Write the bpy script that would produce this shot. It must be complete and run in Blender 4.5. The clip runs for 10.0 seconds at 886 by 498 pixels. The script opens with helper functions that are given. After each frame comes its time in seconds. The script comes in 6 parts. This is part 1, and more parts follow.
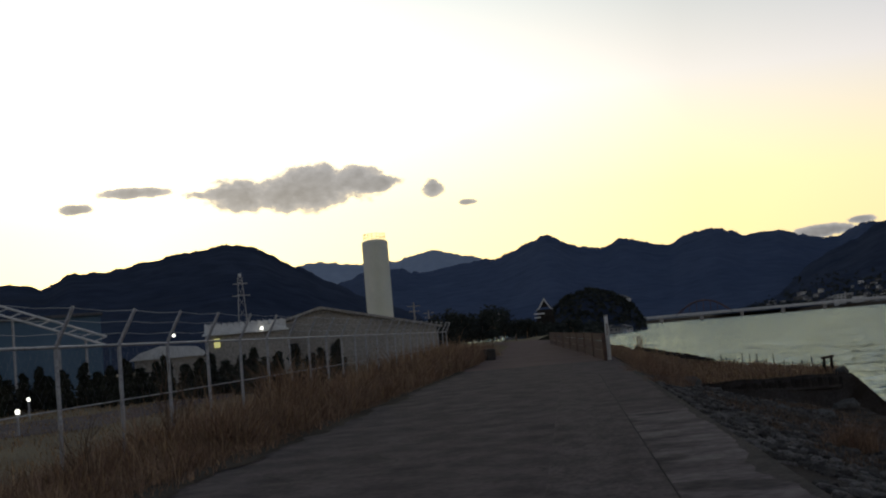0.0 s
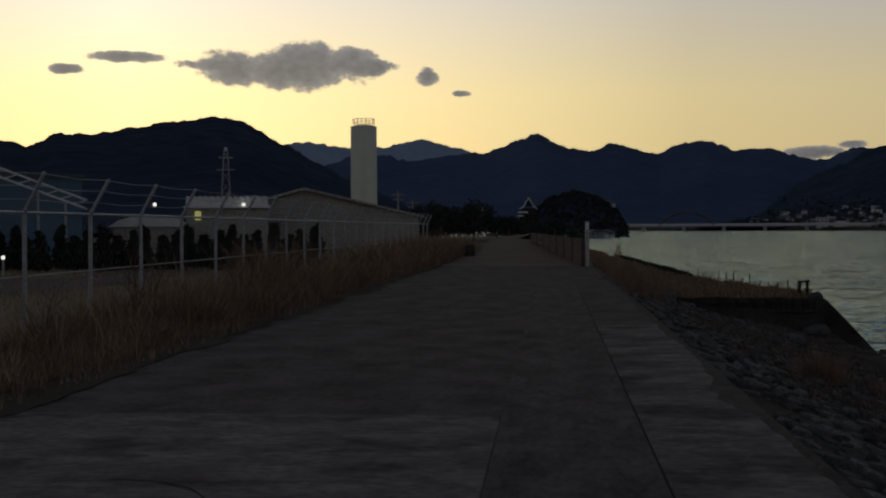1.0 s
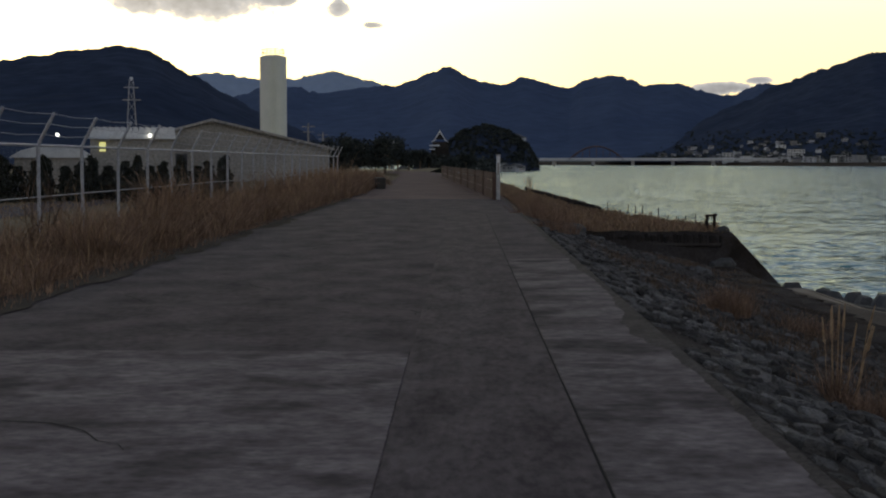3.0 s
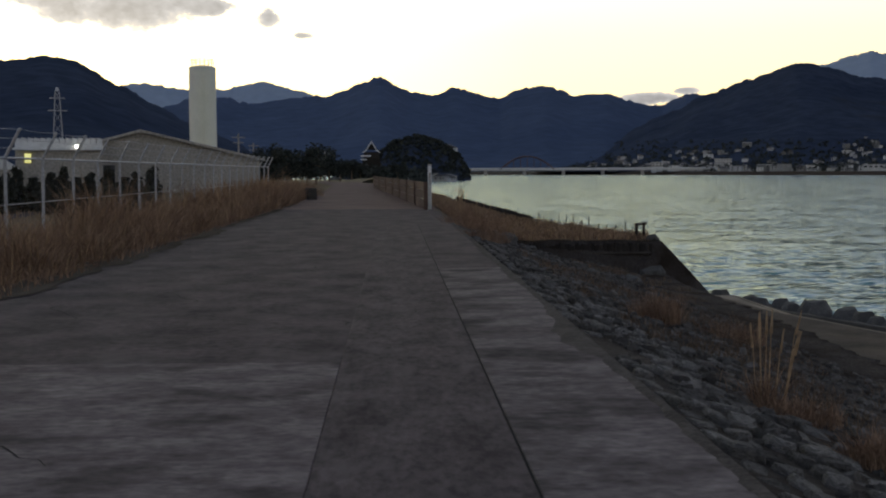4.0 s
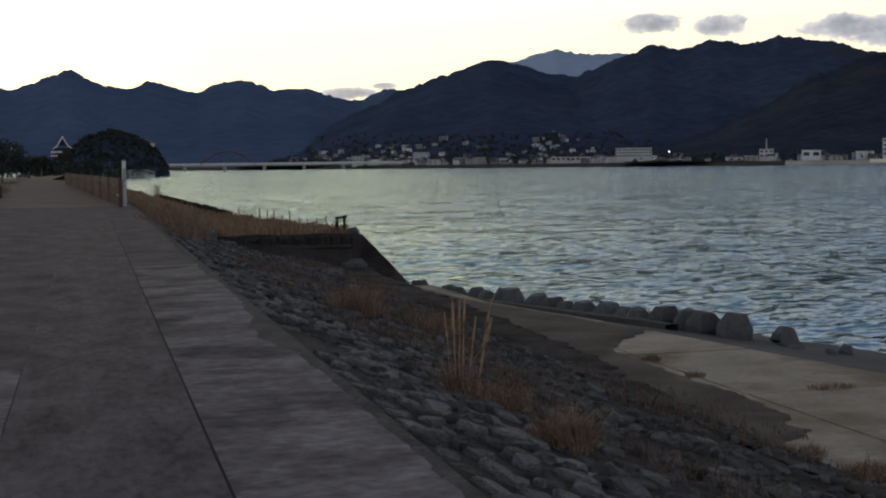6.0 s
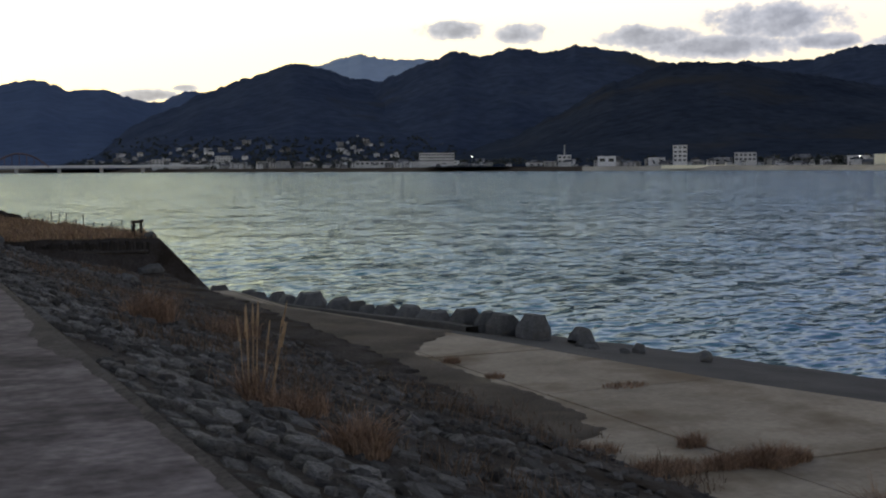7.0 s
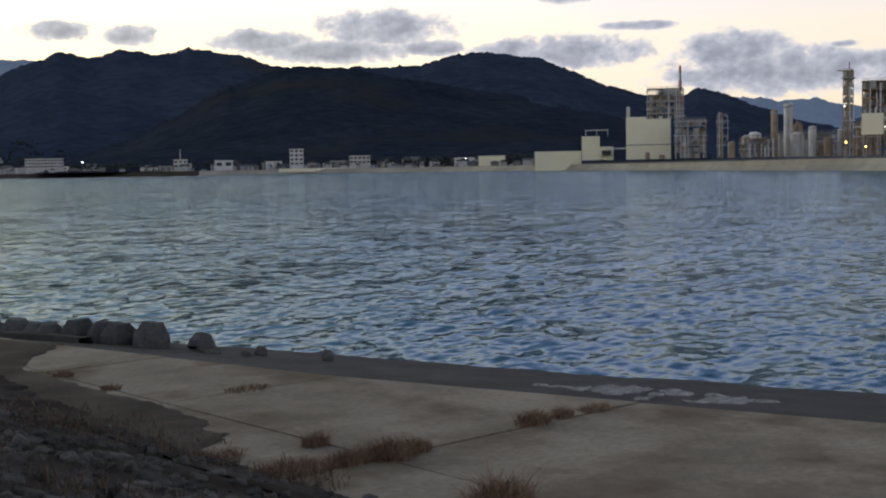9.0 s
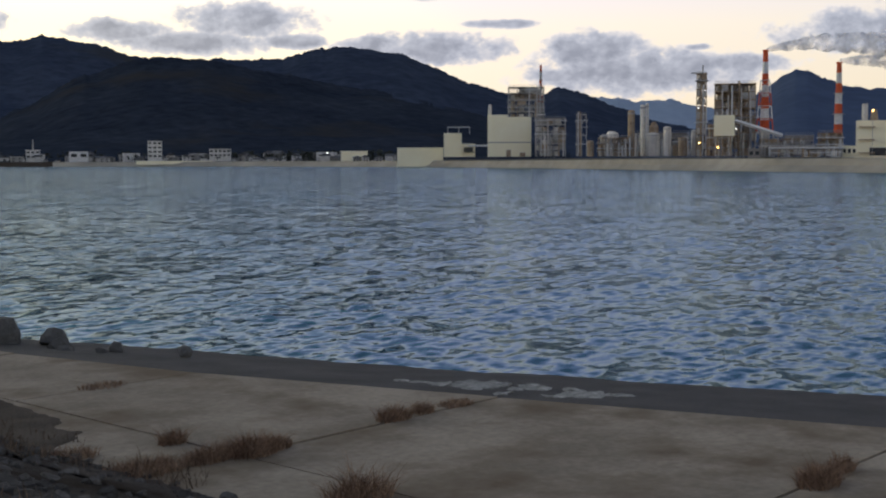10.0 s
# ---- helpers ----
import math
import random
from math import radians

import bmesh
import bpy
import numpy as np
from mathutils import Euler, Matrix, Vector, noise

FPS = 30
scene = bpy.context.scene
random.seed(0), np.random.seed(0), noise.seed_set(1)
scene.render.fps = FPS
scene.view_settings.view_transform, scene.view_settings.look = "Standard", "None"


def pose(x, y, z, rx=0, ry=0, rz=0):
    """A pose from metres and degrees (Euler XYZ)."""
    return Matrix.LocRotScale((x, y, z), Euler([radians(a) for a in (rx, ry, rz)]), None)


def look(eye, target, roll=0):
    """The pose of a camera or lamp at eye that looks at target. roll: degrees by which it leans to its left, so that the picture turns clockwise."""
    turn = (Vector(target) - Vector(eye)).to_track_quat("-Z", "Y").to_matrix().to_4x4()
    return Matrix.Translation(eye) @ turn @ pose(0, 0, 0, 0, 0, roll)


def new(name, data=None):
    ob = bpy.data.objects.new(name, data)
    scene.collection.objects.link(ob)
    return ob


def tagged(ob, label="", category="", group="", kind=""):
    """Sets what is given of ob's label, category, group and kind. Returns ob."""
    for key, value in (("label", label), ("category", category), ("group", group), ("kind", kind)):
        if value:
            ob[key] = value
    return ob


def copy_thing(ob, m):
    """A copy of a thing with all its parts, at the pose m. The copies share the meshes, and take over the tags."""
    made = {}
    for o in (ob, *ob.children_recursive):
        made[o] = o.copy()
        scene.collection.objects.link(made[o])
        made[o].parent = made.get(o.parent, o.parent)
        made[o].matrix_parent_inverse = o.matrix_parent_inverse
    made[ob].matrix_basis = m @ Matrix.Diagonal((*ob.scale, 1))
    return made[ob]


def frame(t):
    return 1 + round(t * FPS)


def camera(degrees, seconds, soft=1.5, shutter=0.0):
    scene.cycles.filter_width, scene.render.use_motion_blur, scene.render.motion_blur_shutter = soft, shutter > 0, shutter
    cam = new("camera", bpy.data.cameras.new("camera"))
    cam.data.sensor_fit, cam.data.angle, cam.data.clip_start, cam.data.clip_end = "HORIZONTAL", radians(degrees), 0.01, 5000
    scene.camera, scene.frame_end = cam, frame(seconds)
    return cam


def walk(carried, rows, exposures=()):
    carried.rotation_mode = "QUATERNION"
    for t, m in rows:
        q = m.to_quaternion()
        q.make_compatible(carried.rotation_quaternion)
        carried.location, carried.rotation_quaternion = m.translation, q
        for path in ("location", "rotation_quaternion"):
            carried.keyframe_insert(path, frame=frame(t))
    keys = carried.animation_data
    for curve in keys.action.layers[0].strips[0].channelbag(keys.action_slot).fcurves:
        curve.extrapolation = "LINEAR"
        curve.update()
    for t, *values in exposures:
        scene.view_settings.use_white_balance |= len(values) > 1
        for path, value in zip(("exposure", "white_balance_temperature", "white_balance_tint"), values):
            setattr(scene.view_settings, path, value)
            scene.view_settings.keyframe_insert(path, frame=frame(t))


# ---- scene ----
cam = camera(38.88, 10.0, soft=2.1)
PATH = [
    (0, (0.005, -0.745, 1.492), (-0.1815, 1.2408, 1.6329), -5.03),
    (0.5, (0.036, -0.610, 1.509), (-0.1560, 1.3777, 1.6231), -0.89),
    (1, (0.074, -0.447, 1.597), (-0.0974, 1.5454, 1.5635), -0.28),
    (1.5, (0.070, -0.337, 1.600), (-0.0259, 1.6555, 1.4594), -0.25),
    (2, (0.077, -0.262, 1.593), (0.0031, 1.7311, 1.4453), -0.34),
    (3.5, (0.075, -0.090, 1.568), (0.0892, 1.9061, 1.4353), 0.00),
    (4, (0.091, -0.074, 1.562), (0.1687, 1.9210, 1.4383), -0.18),
    (4.5, (0.105, -0.064, 1.559), (0.2857, 1.9250, 1.4479), 0.29),
    (5, (0.135, -0.038, 1.553), (0.4450, 1.9340, 1.4355), -0.30),
    (6.5, (0.226, 0.071, 1.537), (0.9006, 1.9486, 1.3996), -0.45),
    (7, (0.324, 0.186, 1.510), (1.1565, 2.0003, 1.3785), -0.38),
    (7.5, (0.446, 0.343, 1.460), (1.4242, 2.0829, 1.3422), -0.82),
    (8, (0.468, 0.364, 1.454), (1.5952, 2.0125, 1.3409), -0.69),
    (8.5, (0.478, 0.372, 1.452), (1.7188, 1.9367, 1.3366), -0.65),
    (9, (0.476, 0.370, 1.452), (1.8091, 1.8556, 1.3196), -0.99),
    (9.5, (0.479, 0.372, 1.452), (1.8931, 1.7800, 1.3205), -0.16),
    (10, (0.484, 0.375, 1.452), (1.9713, 1.7041, 1.3104), -0.17),
]
EXPOSURES = [(0.0, -0.45), (0.5, -0.85), (1.0, -1.4), (1.5, -1.15), (2.0, -0.8), (3.5, 0.2), (5.0, 0.18), (6.5, 0.46), (7.5, 0.48), (10.0, 0.48)]
walk(cam, [(t, look(eye, target, roll)) for t, eye, target, roll in PATH], EXPOSURES)

EYE = 1.6
WATER_Z = -2.7


def polar(az, dist, z=0.0):
    """A place by its bearing from the road's direction, in degrees to the right, and its distance."""
    return Vector((dist * math.sin(radians(az)), dist * math.cos(radians(az)), z))


def height(el, dist):
    return EYE + dist * math.tan(radians(el))


# ---- world and sun ----
SUN_AZ, SUN_EL = -19.0, 2.0
world = bpy.data.worlds.new("dusk_sky")
scene.world = world
world.use_nodes = True
wn, wl = world.node_tree.nodes, world.node_tree.links
wn.clear()


def wmath(op, a, b=None, c=None):
    n = wn.new("ShaderNodeMath")
    n.operation = op
    for i, v in enumerate((a, b, c)):
        if v is None:
            continue
        if isinstance(v, (int, float)):
            n.inputs[i].default_value = v
        else:
            wl.new(v, n.inputs[i])
    return n.outputs[0]


sky = wn.new("ShaderNodeTexSky")
sky.sky_type = "NISHITA"
sky.sun_disc = False
sky.sun_elevation, sky.sun_rotation = radians(SUN_EL), radians(SUN_AZ)
sky.air_density, sky.dust_density, sky.ozone_density = 1.0, 1.5, 1.0
tc = wn.new("ShaderNodeTexCoord")
sep = wn.new("ShaderNodeSeparateXYZ")
wl.new(tc.outputs["Generated"], sep.inputs[0])
deg_az = wmath("MULTIPLY", wmath("ARCTAN2", sep.outputs[0], sep.outputs[1]), 57.2958)
deg_el = wmath("MULTIPLY", wmath("ARCSINE", sep.outputs[2]), 57.2958)
comb = wn.new("ShaderNodeCombineXYZ")
wl.new(wmath("MULTIPLY", deg_az, 0.75), comb.inputs[0])
wl.new(wmath("MULTIPLY", deg_el, 1.0), comb.inputs[1])


def wnoise(scale, detail, rough, shift=None):
    n = wn.new("ShaderNodeTexNoise")
    n.inputs["Scale"].default_value, n.inputs["Detail"].default_value, n.inputs["Roughness"].default_value = scale, detail, rough
    if shift:
        v = wn.new("ShaderNodeVectorMath")
        v.inputs[1].default_value = shift
        wl.new(comb.outputs[0], v.inputs[0])
        wl.new(v.outputs[0], n.inputs["Vector"])
    else:
        wl.new(comb.outputs[0], n.inputs["Vector"])
    return n.outputs["Fac"]


# cloud banks: bearing, height, half width, half height, in degrees
CLOUDS = [(-12.3, 7.15, 3.9, 0.85), (-11.0, 7.65, 1.7, 0.75), (-9.2, 7.6, 1.3, 0.6), (-8.4, 7.3, 1.5, 0.40), (-14.9, 7.3, 1.9, 0.32), (-19.0, 7.6, 1.7, 0.24),
          (-21.5, 7.0, 0.7, 0.22), (-5.6, 6.85, 0.55, 0.42), (-4.05, 6.1, 0.4, 0.14), (11.6, 3.2, 1.3, 0.28), (13.2, 3.55, 0.6, 0.18),
          (25.1, 6.1, 1.7, 0.45), (28.2, 5.95, 1.3, 0.48), (33.9, 5.7, 2.5, 0.55), (39.4, 6.2, 3.2, 0.9), (37.3, 5.2, 4.3, 0.55), (41.5, 5.3, 1.6, 0.4),
          (47.6, 5.0, 4.1, 0.8), (45.2, 5.2, 2.0, 0.4), (50.9, 6.1, 2.0, 0.22), (47.6, 7.5, 1.3, 0.35), (55.0, 4.8, 2.7, 1.0), (57.3, 3.9, 5.6, 1.1),
          (61.2, 4.2, 3.0, 0.45), (54.2, 3.8, 2.6, 0.4), (59.7, 4.95, 0.7, 0.16), (70.0, 5.5, 7.0, 1.2), (90.0, 8.0, 12.0, 2.0), (-60.0, 9.0, 9.0, 1.6), (140.0, 12.0, 20.0, 3.0)]
cover = None
for az, el, wa, we in CLOUDS:
    a = wmath("POWER", wmath("ABSOLUTE", wmath("MULTIPLY", wmath("SUBTRACT", deg_az, az), 1 / wa)), 2.0)
    b = wmath("POWER", wmath("ABSOLUTE", wmath("MULTIPLY", wmath("SUBTRACT", deg_el, el), 1 / we)), 2.0)
    g = wmath("SUBTRACT", 1.0, wmath("ADD", a, b))
    cover = g if cover is None else wmath("MAXIMUM", cover, g)
cover = wmath("MAXIMUM", cover, -1.5)
billow = wnoise(1.05, 4.5, 0.5)
ragged = wmath("ADD", wmath("MULTIPLY", wmath("SUBTRACT", billow, 0.5), 3.6), wmath("ADD", wmath("ADD", 0.18, wmath("MULTIPLY", cover, 1.5)), wmath("MULTIPLY", wmath("SUBTRACT", wnoise(3.2, 4.0, 0.55), 0.5), 1.6)))
mask = wn.new("ShaderNodeMapRange")
mask.interpolation_type = "SMOOTHSTEP"
mask.inputs["From Min"].default_value, mask.inputs["From Max"].default_value = -0.25, 0.60
wl.new(ragged, mask.inputs["Value"])
shade = wn.new("ShaderNodeValToRGB")
shade.color_ramp.elements[0].position, shade.color_ramp.elements[0].color = 0.10, (0.24, 0.275, 0.36, 1)
shade.color_ramp.elements[1].position, shade.color_ramp.elements[1].color = 0.90, (0.88, 0.83, 0.80, 1)
e = shade.color_ramp.elements.new(0.45); e.color = (0.44, 0.475, 0.57, 1)
dense = wn.new("ShaderNodeMapRange")
dense.inputs["From Min"].default_value, dense.inputs["From Max"].default_value = 0.1, 1.5
dense.inputs["To Min"].default_value, dense.inputs["To Max"].default_value = 0.85, 0.20
wl.new(ragged, dense.inputs["Value"])
# billows catch the light on the side of the set sun and on their tops
relief = wmath("MULTIPLY", wmath("SUBTRACT", billow, wnoise(1.05, 4.5, 0.5, (-0.16, 0.22, 0))), 1.1)
wl.new(wmath("ADD", dense.outputs[0], relief), shade.inputs[0])
# the glow of the set sun, spread over thin high cloud
glow = wn.new("ShaderNodeValToRGB")
els = glow.color_ramp.elements
els[0].position, els[0].color = 0.0, (1.40, 1.15, 0.60, 1)
els[1].position, els[1].color = 1.0, (0.13, 0.155, 0.20, 1)
e = els.new(0.10); e.color = (1.42, 1.27, 0.82, 1)
e = els.new(0.18); e.color = (1.08, 1.10, 1.20, 1)
e = els.new(0.30); e.color = (0.50, 0.655, 0.85, 1)
e = els.new(0.55); e.color = (0.31, 0.385, 0.50, 1)
wl.new(wmath("MULTIPLY", wmath("MAXIMUM", deg_el, 0.0), 1 / 60), glow.inputs[0])
side = wn.new("ShaderNodeValToRGB")
els = side.color_ramp.elements
els[0].position, els[0].color = 0.0, (2.5, 2.25, 1.75, 1)
els[1].position, els[1].color = 1.0, (0.69, 0.67, 0.69, 1)
e = els.new(0.68); e.color = (0.61, 0.605, 0.66, 1)
e = els.new(0.14); e.color = (1.24, 1.15, 0.96, 1)
e = els.new(0.26); e.color = (0.86, 0.82, 0.82, 1)
e = els.new(0.38); e.color = (0.56, 0.55, 0.74, 1)
e = els.new(0.50); e.color = (0.47, 0.48, 0.64, 1)
wl.new(wmath("MULTIPLY", wmath("ABSOLUTE", wmath("SUBTRACT", deg_az, SUN_AZ)), 1 / 180), side.inputs[0])


def wmix(kind, fac, a, b):
    n = wn.new("ShaderNodeMix")
    n.data_type, n.blend_type = "RGBA", kind
    for socket, v in ((n.inputs[0], fac), (n.inputs[6], a), (n.inputs[7], b)):
        if isinstance(v, (int, float)):
            socket.default_value = v
        else:
            wl.new(v, socket)
    return n.outputs[2]


thin = wmix("MULTIPLY", 1.0, glow.outputs[0], side.outputs[0])
scaled = wn.new("ShaderNodeVectorMath")
scaled.operation = "SCALE"
wl.new(thin, scaled.inputs[0])
scaled.inputs["Scale"].default_value = 9.0
clear = wmix("MIX", 0.9, sky.outputs[0], scaled.outputs[0])
grey = wn.new("ShaderNodeVectorMath")
grey.operation = "SCALE"
wl.new(wmix("MULTIPLY", 0.12, shade.outputs[0], side.outputs[0]), grey.inputs[0])
grey.inputs["Scale"].default_value = 6.5
full = wmix("MIX", wmath("MULTIPLY", mask.outputs[0], 0.9), clear, grey.outputs[0])
bg = wn.new("ShaderNodeBackground")
bg.inputs["Strength"].default_value = 0.12
wl.new(full, bg.inputs[0])
out = wn.new("ShaderNodeOutputWorld")
wl.new(bg.outputs[0], out.inputs[0])

sun_data = bpy.data.lights.new("sun", "SUN")
sun_data.energy, sun_data.angle, sun_data.color = 1.0, radians(2.0), (1.0, 0.72, 0.45)
sun = new("sun", sun_data)
sun.matrix_world = look(polar(SUN_AZ, 100, 100 * math.tan(radians(SUN_EL))), (0, 0, 0))


# ---- materials ----
def surf(name, c1, c2, scale=3.0, fine=30.0, rough=0.85, bump=0.3, dist=0.02, metal=0.0, spec=0.04, rnd=0.0, island=0.0, stretch=(1, 1, 1), dirt=None, dirt_scale=0.4, dirt_at=0.6, grain_by=0.35):
    m = bpy.data.materials.new(name)
    m.use_nodes = True
    nt = m.node_tree
    n, l = nt.nodes, nt.links
    p = n["Principled BSDF"]
    tc = n.new("ShaderNodeTexCoord")
    mp = n.new("ShaderNodeMapping")
    mp.inputs["Scale"].default_value = stretch
    l.new(tc.outputs["Object"], mp.inputs[0])

    def tex(s, d):
        t = n.new("ShaderNodeTexNoise")
        t.inputs["Scale"].default_value, t.inputs["Detail"].default_value, t.inputs["Roughness"].default_value = s, d, 0.6
        l.new(mp.outputs[0], t.inputs["Vector"])
        return t.outputs["Fac"]

    def mix(kind, fac, a, b):
        x = n.new("ShaderNodeMix")
        x.data_type, x.blend_type = "RGBA", kind
        for s, v in ((x.inputs[0], fac), (x.inputs[6], a), (x.inputs[7], b)):
            if isinstance(v, (int, float)):
                s.default_value = v
            elif isinstance(v, tuple):
                s.default_value = (*v, 1)
            else:
                l.new(v, s)
        return x.outputs[2]

    def ramp(v, lo, hi):
        r = n.new("ShaderNodeMapRange")
        r.inputs["From Min"].default_value, r.inputs["From Max"].default_value = lo, hi
        l.new(v, r.inputs["Value"])
        return r.outputs[0]

    big, small = tex(scale, 5), tex(fine, 4)
    col = mix("MIX", ramp(big, 0.32, 0.68), c1, c2)
    grain = n.new("ShaderNodeMapRange")
    grain.inputs["To Min"].default_value, grain.inputs["To Max"].default_value = 1 - grain_by, 1 + grain_by
    l.new(ramp(small, 0.3, 0.7), grain.inputs["Value"])
    gv = n.new("ShaderNodeVectorMath")
    gv.operation = "SCALE"
    l.new(col, gv.inputs[0])
    l.new(grain.outputs[0], gv.inputs["Scale"])
    col = gv.outputs[0]
    if dirt:
        col = mix("MIX", ramp(tex(dirt_scale, 6), dirt_at - 0.08, dirt_at + 0.08), col, dirt)
    if rnd or island:
        src = n.new("ShaderNodeObjectInfo").outputs["Random"] if rnd else n.new("ShaderNodeNewGeometry").outputs["Random Per Island"]
        amount = rnd or island
        r = n.new("ShaderNodeMapRange")
        r.inputs["To Min"].default_value, r.inputs["To Max"].default_value = 1 - amount, 1 + amount
        l.new(src, r.inputs["Value"])
        v = n.new("ShaderNodeVectorMath")
        v.operation = "SCALE"
        l.new(col, v.inputs[0])
        l.new(r.outputs[0], v.inputs["Scale"])
        col = v.outputs[0]
    l.new(col, p.inputs["Base Color"])
    p.inputs["Roughness"].default_value, p.inputs["Metallic"].default_value = rough, metal
    p.inputs["Specular IOR Level"].default_value = spec
    if bump:
        b = n.new("ShaderNodeBump")
        b.inputs["Strength"].default_value, b.inputs["Distance"].default_value = bump, dist
        l.new(small, b.inputs["Height"])
        l.new(b.outputs[0], p.inputs["Normal"])
    return m


ASPHALT = surf("worn_asphalt", (0.048, 0.0385, 0.040), (0.108, 0.088, 0.087), 1.3, 11, 0.95, 0.5, 0.012, grain_by=0.32, stretch=(1.0, 0.8, 1), dirt=(0.110, 0.093, 0.089), dirt_scale=1.6, dirt_at=0.60)
TRENCH = surf("patched_asphalt", (0.055, 0.0445, 0.045), (0.112, 0.092, 0.089), 1.8, 11, 0.95, 0.5, 0.012, grain_by=0.32, stretch=(1.5, 0.6, 1), dirt=(0.115, 0.098, 0.094), dirt_scale=2.4, dirt_at=0.60)
SLAB = surf("road_concrete", (0.094, 0.077, 0.076), (0.195, 0.164, 0.157), 1.8, 10, 0.95, 0.4, 0.012, grain_by=0.32, stretch=(0.9, 1.2, 1), dirt=(0.058, 0.048, 0.047), dirt_scale=1.3, dirt_at=0.59)
STRIP = surf("weathered_concrete", (0.084, 0.070, 0.068), (0.19, 0.161, 0.154), 1.9, 10, 0.95, 0.4, 0.012, grain_by=0.32, stretch=(0.9, 1.1, 1), dirt=(0.042, 0.035, 0.035), dirt_scale=1.0, dirt_at=0.55)
DIRT_ROAD = surf("brown_track", (0.115, 0.078, 0.070), (0.165, 0.118, 0.105), 0.4, 30, 0.95, 0.5, 0.02)
MUD = surf("silted_concrete", (0.064, 0.052, 0.040), (0.120, 0.098, 0.075), 0.6, 30, 0.95, 0.6, 0.02, dirt=(0.14, 0.115, 0.08), dirt_scale=0.7, dirt_at=0.62)
JOINT = surf("joint_gap", (0.02, 0.02, 0.02), (0.03, 0.028, 0.026), 3, 40, 0.95)
APRON = surf("apron_concrete", (0.215, 0.176, 0.130), (0.34, 0.281, 0.212), 0.7, 9, 0.9, 0.3, 0.01, grain_by=0.14, dirt=(0.16, 0.12, 0.08), dirt_scale=0.5, dirt_at=0.56)
WET = surf("wet_concrete", (0.040, 0.036, 0.031), (0.070, 0.063, 0.055), 0.8, 30, 0.85, 0.4, 0.02, spec=0.12)
RUBBLE = surf("stony_bank", (0.042, 0.035, 0.030), (0.088, 0.075, 0.065), 1.4, 16, 0.95, 1.0, 0.06, dirt=(0.028, 0.021, 0.015), dirt_scale=0.7, dirt_at=0.52)
STONE = surf("revetment_stone", (0.075, 0.070, 0.064), (0.175, 0.161, 0.148), 3.5, 30, 0.9, 0.8, 0.012, rnd=0.5, dirt=(0.045, 0.042, 0.036), dirt_scale=4.0, dirt_at=0.58)
STONE_JOINED = surf("revetment_stone_far", (0.046, 0.042, 0.038), (0.110, 0.101, 0.092), 2.5, 35, 0.9, 0.6, 0.01, island=0.4)
BLOCK = surf("block_concrete", (0.072, 0.070, 0.065), (0.135, 0.13, 0.12), 1.5, 25, 0.9, 0.5, 0.02, rnd=0.25, dirt=(0.06, 0.056, 0.05), dirt_scale=1.2, dirt_at=0.6)
FIELD = surf("dry_field", (0.125, 0.098, 0.06), (0.18, 0.145, 0.09), 0.3, 12, 0.95, 0.5, 0.03)
SOIL = surf("bank_soil", (0.04, 0.032, 0.024), (0.07, 0.055, 0.042), 0.8, 14, 0.95, 0.8, 0.04)
PLATFORM = surf("matted_grass_ground", (0.10, 0.07, 0.04), (0.16, 0.112, 0.065), 0.6, 12, 0.95, 0.8, 0.05)
GRASS = surf("dry_grass", (0.17, 0.104, 0.068), (0.30, 0.20, 0.132), 1.2, 20, 0.9, 0, island=0.45)
STRAW = surf("pale_straw", (0.24, 0.158, 0.09), (0.37, 0.26, 0.155), 1.2, 20, 0.85, 0, island=0.35)
TWIG = surf("brown_stems", (0.10, 0.07, 0.05), (0.17, 0.12, 0.08), 2, 20, 0.9, 0, island=0.4)
GALV = surf("galvanised_steel", (0.28, 0.28, 0.28), (0.38, 0.38, 0.38), 3, 30, 0.6, 0.1, 0.003, metal=0.5, spec=0.5)
WHITE = surf("white_paint", (0.52, 0.52, 0.51), (0.68, 0.68, 0.66), 1.5, 20, 0.6, 0.1, 0.003)
CREAM = surf("cream_cladding", (0.86, 0.79, 0.55), (0.90, 0.84, 0.61), 0.15, 3, 0.7, 0.0, 0.02, grain_by=0.05)
SILO = surf("pale_green_paint", (0.66, 0.66, 0.54), (0.74, 0.73, 0.60), 0.4, 6, 0.6, 0.0, 0.01, grain_by=0.05)
GREYWALL = surf("grey_cladding", (0.27, 0.25, 0.225), (0.35, 0.325, 0.29), 0.3, 5, 0.8, 0.2, 0.02)
ROOF = surf("grey_roof", (0.075, 0.075, 0.08), (0.13, 0.13, 0.135), 0.4, 6, 0.7, 0.2, 0.02, rnd=0.3)
BLUE = surf("blue_sheet", (0.085, 0.135, 0.19), (0.11, 0.165, 0.225), 0.3, 5, 0.7, 0.0, 0.02, grain_by=0.05)
PALE = surf("pale_render", (0.40, 0.395, 0.37), (0.55, 0.54, 0.51), 0.2, 3, 0.85, 0.1, 0.02, rnd=0.25)
HOUSE = surf("house_plaster", (0.30, 0.295, 0.28), (0.46, 0.45, 0.42), 0.2, 3, 0.85, 0.1, 0.02, rnd=0.7)
STEEL = surf("plant_steel", (0.36, 0.345, 0.315), (0.54, 0.52, 0.475), 0.2, 3, 0.7, 0.1, 0.02, metal=0.2)
RUST = surf("rusty_steel", (0.24, 0.18, 0.125), (0.42, 0.32, 0.22), 0.3, 4, 0.8, 0.2, 0.02)
TANK = surf("tank_paint", (0.56, 0.53, 0.48), (0.70, 0.67, 0.61), 0.2, 3, 0.6, 0.1, 0.02, rnd=0.25)
